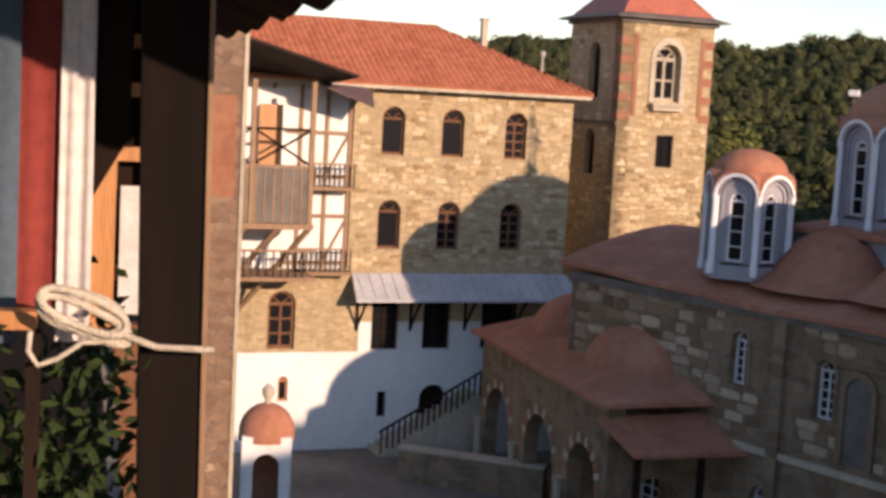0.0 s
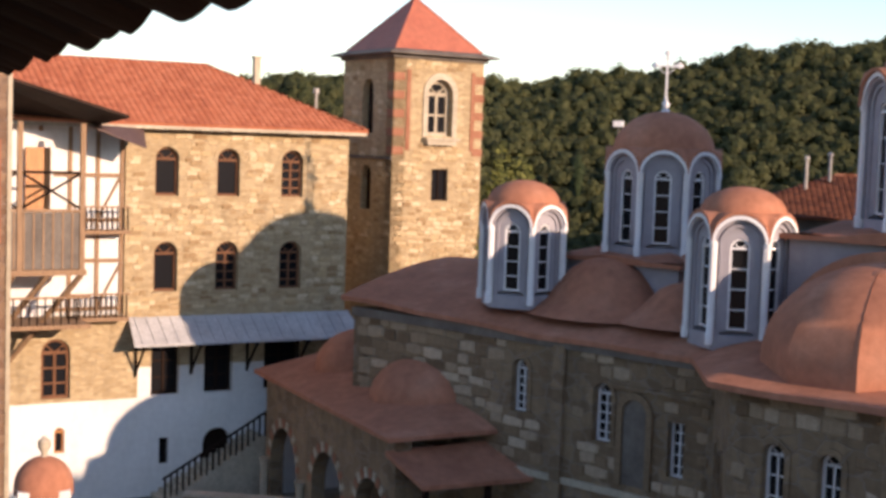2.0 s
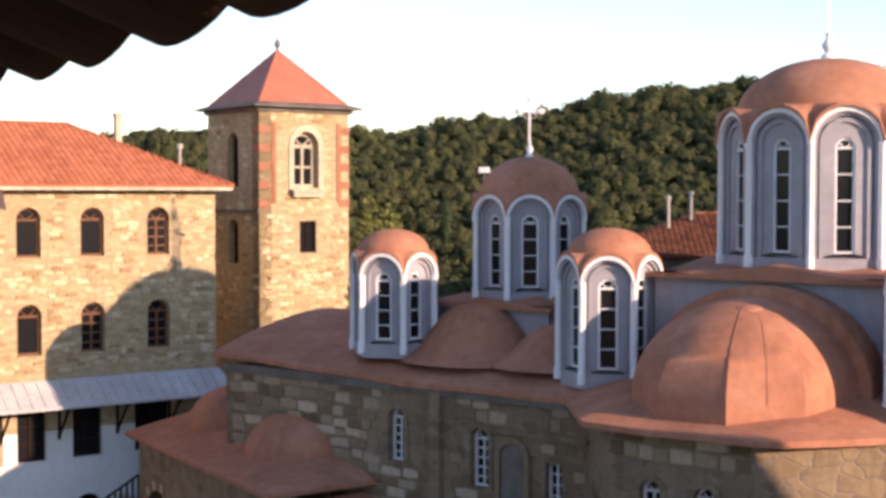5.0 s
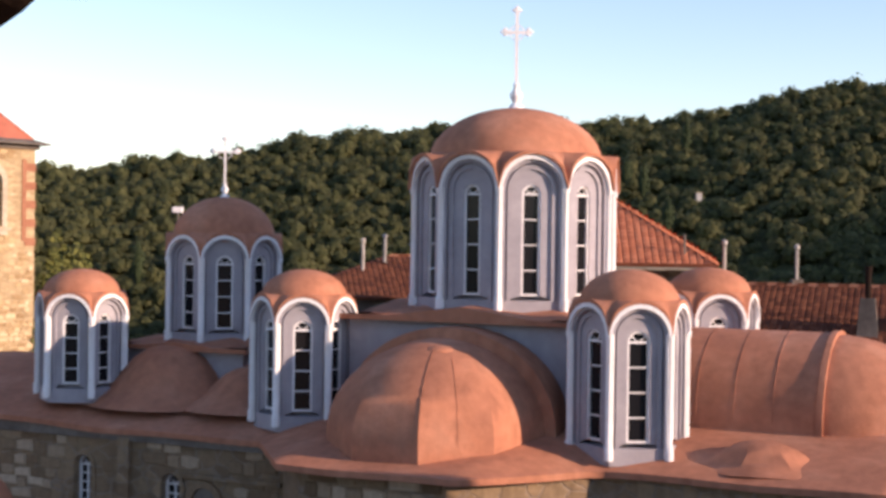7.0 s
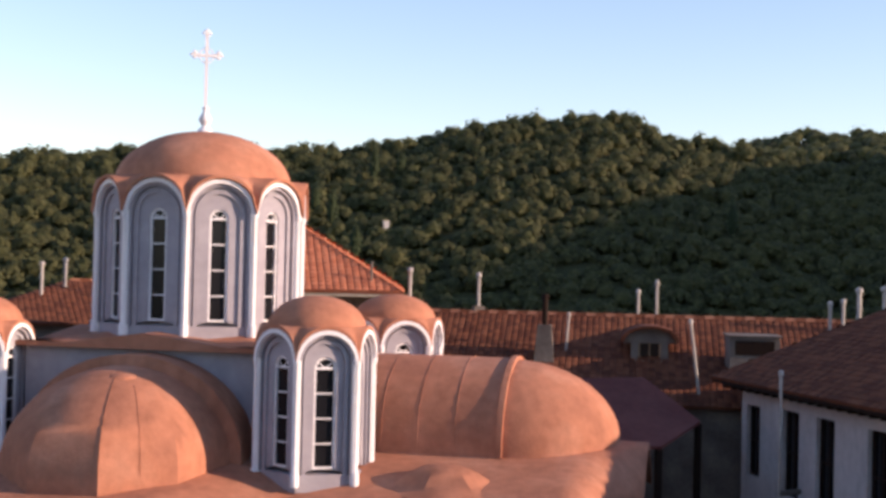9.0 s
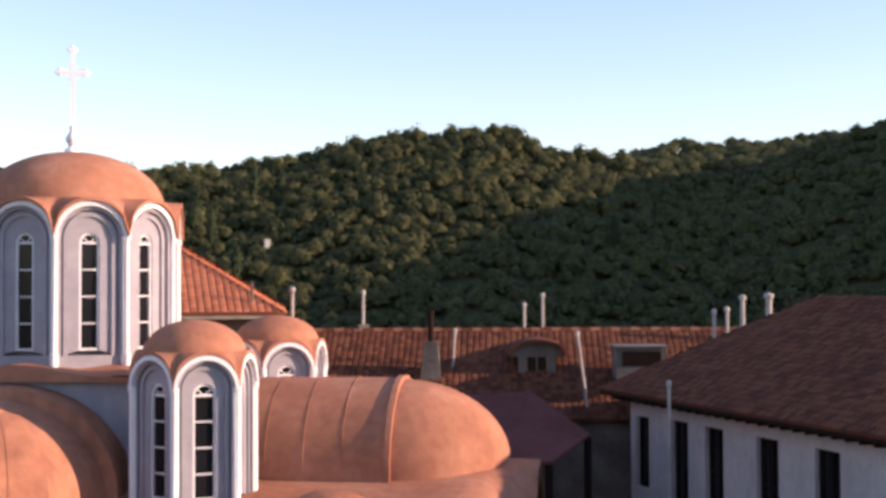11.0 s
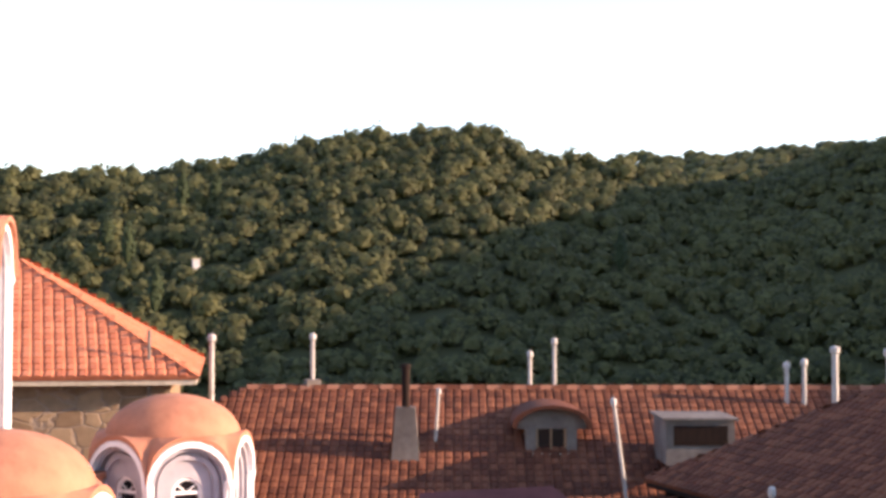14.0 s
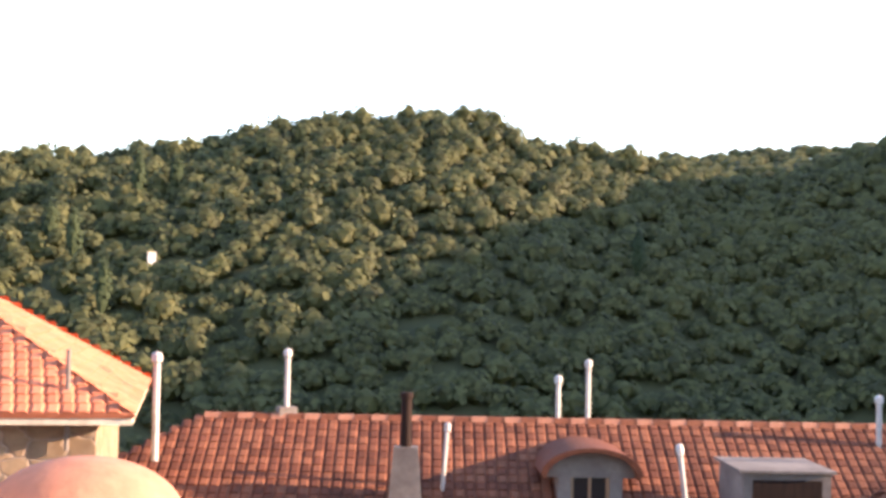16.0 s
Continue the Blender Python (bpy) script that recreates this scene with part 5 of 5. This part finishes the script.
# things beside the post, in a frame that faces the balcony's length
NEAR = pose(0, 0, EYE, 0, 0, 41.5) @ Matrix.Translation((0, 3.0, 0))
post = thing("balcony_post", NEAR, "dark brown square timber balcony post", "post")
# Dark wood, blackened further to put the post's shade into its colour.
part("post", Mesh().slab([(0.062, 0.75), (0.105, -1.6), (0.242, -1.6), (0.212, 0.75)], 0.0, 0.14), material("near black shade-tinted wood", [(0.005, 0.003, 0.002), (0.012, 0.006, 0.004)], scale=20, fine=60, stretch=(6, 6, 0.6), rough=0.9), post)
part("chamfer", Mesh().slab([(0.205, 0.75), (0.23, -1.6), (0.24, -1.6), (0.216, 0.75)], -0.012, -0.002), WOOD, post)
cloth = thing("red_curtain", NEAR @ Matrix.Translation((0, 0.25, 0)), "red cloth hanging beside the balcony post", "curtain")


def folds(x0, x1, z0, z1, depth, n):
    m = Mesh()
    cols = n * 6
    for i in range(cols + 1):
        x = x0 + (x1 - x0) * i / cols
        y = depth * math.sin(i / 6 * 6.2832) + depth * 0.5 * math.sin(i * 0.37)
        m.v += [(x, y, z0), (x, y * 0.8, (z0 + z1) / 2), (x, y * 0.5, z1), (x, y + 0.006, z0), (x, y * 0.8 + 0.006, (z0 + z1) / 2), (x, y * 0.5 + 0.006, z1)]
    for i in range(cols):
        k = i * 6
        m.f += [(k, k + 6, k + 7, k + 1), (k + 1, k + 7, k + 8, k + 2), (k + 3, k + 4, k + 10, k + 9), (k + 4, k + 5, k + 11, k + 10)]
    return m


part("cloth", folds(-0.2, -0.085, -0.55, 0.5, 0.006, 2), REDCLOTH, cloth, smooth=60)
blue = thing("blue_curtain", NEAR @ Matrix.Translation((0, 0.2, 0)), "slate blue cloth strip hanging beside the red curtain", "curtain")
part("cloth", folds(-0.36, -0.18, -0.6, 0.5, 0.006, 2), BLUECLOTH, blue, smooth=60)
pale = thing("pale_curtain", NEAR @ Matrix.Translation((0, 0.22, 0)), "pale cloth strip hanging beside the post", "curtain")
part("cloth", folds(-0.095, -0.02, -0.6, 0.5, 0.012, 2), PALECLOTH, pale, smooth=60)
frm = thing("wooden_casement", NEAR @ Matrix.Translation((0, 1.3, 0)) @ Matrix.Diagonal((1.22, 1, 1.22, 1)), "orange varnished wooden casement window behind the post", "window")
part("jamb", Mesh().box(-0.025, 0, -0.62, 0.035, 0.08, 0.5), ORANGEWOOD, frm)
part("jamb", Mesh().box(0.1, 0.02, -0.75, 0.16, 0.09, 0.5), ORANGEWOOD, frm)
for z in (0.08, -0.04, -0.2, -0.5):
    part("rail", Mesh().box(0.035, 0.01, z, 0.1, 0.07, z + 0.035), ORANGEWOOD, frm)
part("dark_board", Mesh().box(0.03, 0.09, -0.6, 0.11, 0.11, 0.5), DARKWOOD, frm)
part("brace", Mesh().slab([(-0.04, 0.55), (0.075, 0.55), (0.06, -0.14), (-0.03, -0.3)], -0.08, -0.01), DARKWOOD, frm)
part("cream_panel", Mesh().box(0.045, -0.03, -0.58, 0.098, 0.0, -0.26), PALECLOTH, frm, "cream painted panel")
part("tan_strip", Mesh().box(-0.095, -0.3, -0.6, -0.075, -0.285, 0.5), WOOD, frm)
part("lower_board", Mesh().slab([(0.03, -0.6), (0.09, -0.58), (0.16, -1.4), (0.1, -1.4)], -0.2, -0.14), BROWNFRAME, frm)
rail = thing("balcony_rail", NEAR @ Matrix.Translation((0, 0.06, 0)), "brown wooden balcony rail", "rail")
part("rail", Mesh().box(-0.6, 0, -0.545, -0.13, 0.06, -0.505), ORANGEWOOD, rail)
for x in (-0.5, -0.3, -0.15):
    part("baluster", Mesh().box(x, 0.01, -1.5, x + 0.03, 0.05, -0.545), DARKWOOD, rail)
rope = thing("rope_coil", NEAR @ Matrix.Translation((0, -0.05, 0)), "off-white rope coiled and tied to the post", "rope")
for k, (rx, rz, dx, dz, tilt) in enumerate(((0.095, 0.034, -0.03, -0.485, -22), (0.1, 0.028, -0.025, -0.505, -25), (0.09, 0.042, -0.035, -0.49, -16))):
    pts = []
    for i in range(29):
        a = 6.2832 * i / 28
        x, z = rx * math.cos(a), rz * math.sin(a)
        c, s = math.cos(radians(tilt)), math.sin(radians(tilt))
        pts.append((dx + x * c - z * s, 0.01 * k + 0.01 * math.sin(3 * a), dz + x * s + z * c))
    part("loop", Mesh().tube(pts, 0.009, 8), ROPE, rope, smooth=60)
part("loop", Mesh().tube([(-0.137, 0.01, -0.53), (-0.14, 0.0, -0.57), (-0.12, 0.0, -0.6), (-0.08, 0.0, -0.585), (-0.03, 0.0, -0.55), (0.09, 0.0, -0.545)], 0.006, 7), ROPE, rope, smooth=60)
part("tail", Mesh().tube([(0.05, -0.01, -0.53), (0.12, -0.02, -0.555), (0.24, -0.02, -0.56)], 0.0075, 7), ROPE, rope, smooth=60)
bush = []
for i in range(46):
    bush.append((jit.uniform(-0.3, 0.05), jit.uniform(0.1, 0.6), jit.uniform(-1.25, -0.62), 0.1, 0.22))
leafm = Mesh()
for x, y, z, r, h in bush:
    for k in range(26):
        c = Vector((x + jit.gauss(0, 0.06), y + jit.gauss(0, 0.06), z + jit.gauss(0, 0.08)))
        d1 = Vector((jit.gauss(0, 1), jit.gauss(0, 1), jit.gauss(0, 1))).normalized() * 0.028
        d2 = d1.orthogonal().normalized() * 0.012
        leafm.add([c - d1, c - d2, c + d1, c + d2], [(0, 1, 2, 3)])
plant = thing("climbing_plant", NEAR, "leafy green plant below the balcony rail", "plant")
part("leaves", leafm, material("climber foliage", [(0.016, 0.028, 0.008), (0.032, 0.052, 0.014)], scale=4, fine=20, bump=0, isles=True), plant)
part("stem", Mesh().tube([(-0.1, 0.5, -1.7), (-0.12, 0.55, -1.2), (-0.05, 0.5, -0.8)], 0.012, 6), BARK, plant)
# masonry pier farther along the front
pier = thing("masonry_pier", pose(-9.17, 12.1, 0, 0, 0, 37), "tall narrow rubble and brick pier at the house corner", "pier")
part("pier", Mesh().box(-0.02, 0, 0, 0.3, 0.9, EYE + 0.75), PIERSTONE, pier)
part("brick_patch", Mesh().box(-0.024, -0.006, EYE - 1.2, 0.24, 0.5, EYE - 0.1), BRICKRED, pier)
part("edge_strip", Mesh().box(0.3, -0.02, 0, 0.345, 0.3, EYE + 0.75), PALE, pier)

# pale tree beside the tower, seen between it and the church
def tree(x, y, z, h, r, leaf, label, seed):
    t = thing("tree", pose(x, y, z), label, "tree")
    g = random.Random(seed)
    part("trunk", Mesh().tube([(0, 0, -0.3), (0.1, 0.05, h * 0.3), (0.0, 0.1, h * 0.6), (0.05, 0, h * 0.9)], 0.22, 8, 0.05), BARK, t, smooth=60)
    for k in range(6):
        a = k * 1.05
        part("limb", Mesh().tube([(0, 0, h * (0.3 + 0.08 * k)), (r * 0.4 * math.cos(a), r * 0.4 * math.sin(a), h * (0.42 + 0.08 * k)), (r * 0.8 * math.cos(a), r * 0.8 * math.sin(a), h * (0.48 + 0.08 * k))], 0.09, 6, 0.02), BARK, t)
    lm = Mesh()
    for k in range(2600):
        d = Vector((g.gauss(0, 1), g.gauss(0, 1), g.gauss(0, 1))).normalized()
        s = g.uniform(0.5, 1.0) ** 0.5 * (1 + 0.25 * noise.noise(d * 2.2))
        c = Vector((d.x * r * s, d.y * r * s, h * 0.58 + d.z * h * 0.44 * s))
        u = Vector((g.gauss(0, 1), g.gauss(0, 1), g.gauss(0, 0.6))).normalized()
        w = u.orthogonal().normalized() * 0.09
        lm.add([c - u * 0.19, c - w, c + u * 0.19, c + w], [(0, 1, 2, 3)])
    part("crown", lm, leaf, t)


PALELEAF = material("yellow green foliage", [(0.09, 0.1, 0.025), (0.16, 0.165, 0.045)], scale=0.5, fine=3, bump=0, isles=True)
for k, (az, d, h, r) in enumerate(((15.9, 63.5, 13.6, 1.7), (14.9, 66.5, 12.2, 1.6))):
    x, y, _ = polar(az, 0, d)
    tree(x, y, 0.2, h, r, PALELEAF, "slender yellow-green tree standing beside the bell tower", 31 + k)
# lamp on a pole beyond the narthex dome, and a hut on the hill
x, y, z = polar(11.45, 0.95, 49.0)
lamp = thing("floodlight", pose(x, y, 9.0), "small white floodlight on a thin pole", "lamp")
part("pole", Mesh().lathe([(0, -0.3), (0.03, -0.3), (0.03, z - 9.0), (0, z - 9.0)], 8), DARKGREY, lamp)
part("head", Mesh().box(-0.17, -0.1, z - 9.0, 0.17, 0.1, z - 8.8), TRIM, lamp)
d = 86.0
x, y, z = polar(-9.85, 2.95, d)
g = terrain(d, -9.85)
z = g + 1.0
hut = thing("hut", pose(x, y, g - 0.3), "small white hut among the hillside trees", "house")
part("wall", Mesh().box(-0.17, -0.15, 0, 0.17, 0.25, z - g + 0.3), SHADEPLASTER, hut)
part("roof", Mesh().prism([(-0.2, -0.18), (0.2, -0.18), (0.2, 0.28), (-0.2, 0.28)], z - g + 0.3, z - g + 0.36), PALE, hut)

# ---- single stones of the walls ----
GW = [(x, a, b, 0.95, True) for x in WX for a, b in ((8.1, 10.05), (11.85, 13.75))]
stones(guest, Matrix(), 0.05, 9.35, 7.3, 14.4, GW, 300, RUBBLE, 21)
stones(tower, Matrix(), 0.05, S - 0.05, 8.5, 17.8, [(2.35, 14.3, 17.1, 1.6, True), (2.45, 11.6, 13.2, 1.0, False), (0.2, 13.6, 17.6, 0.9, False), (4.4, 13.6, 17.6, 0.9, False)], 190, RUBBLE, 22)
stones(tower, Matrix.Translation((0, S, 0)) @ Matrix.Rotation(radians(-90), 4, "Z"), 0.05, S - 0.05, 8.5, 17.8, [(2.3, 14.6, 17.0, 1.0, True), (2.3, 11.2, 13.2, 0.9, True), (4.4, 13.6, 17.6, 0.9, False)], 110, RUBBLE, 23)
stones(church, flank, 0.1, 14.5, 4.4, 8.3, [(7.6, 6.0, 7.65, 0.9, True), (10.8, 5.6, 7.35, 0.9, True), (13.4, 5.0, 6.6, 0.8, False), (9.2, 0, 9, 0.4, False), (12.2, 0, 9, 0.4, False)], 190, ASHLAR, 24, row=0.36, lo=0.35, hi=0.9)
stones(church, along((-2.4, -8.1), (1.7, -8.1))[0], 0.05, 4.05, 4.3, 8.35, [(1.3, 4.3, 7.2, 0.8, True), (2.8, 4.3, 7.2, 0.8, True)], 80, ASHLAR, 25, row=0.36, lo=0.35, hi=0.9)
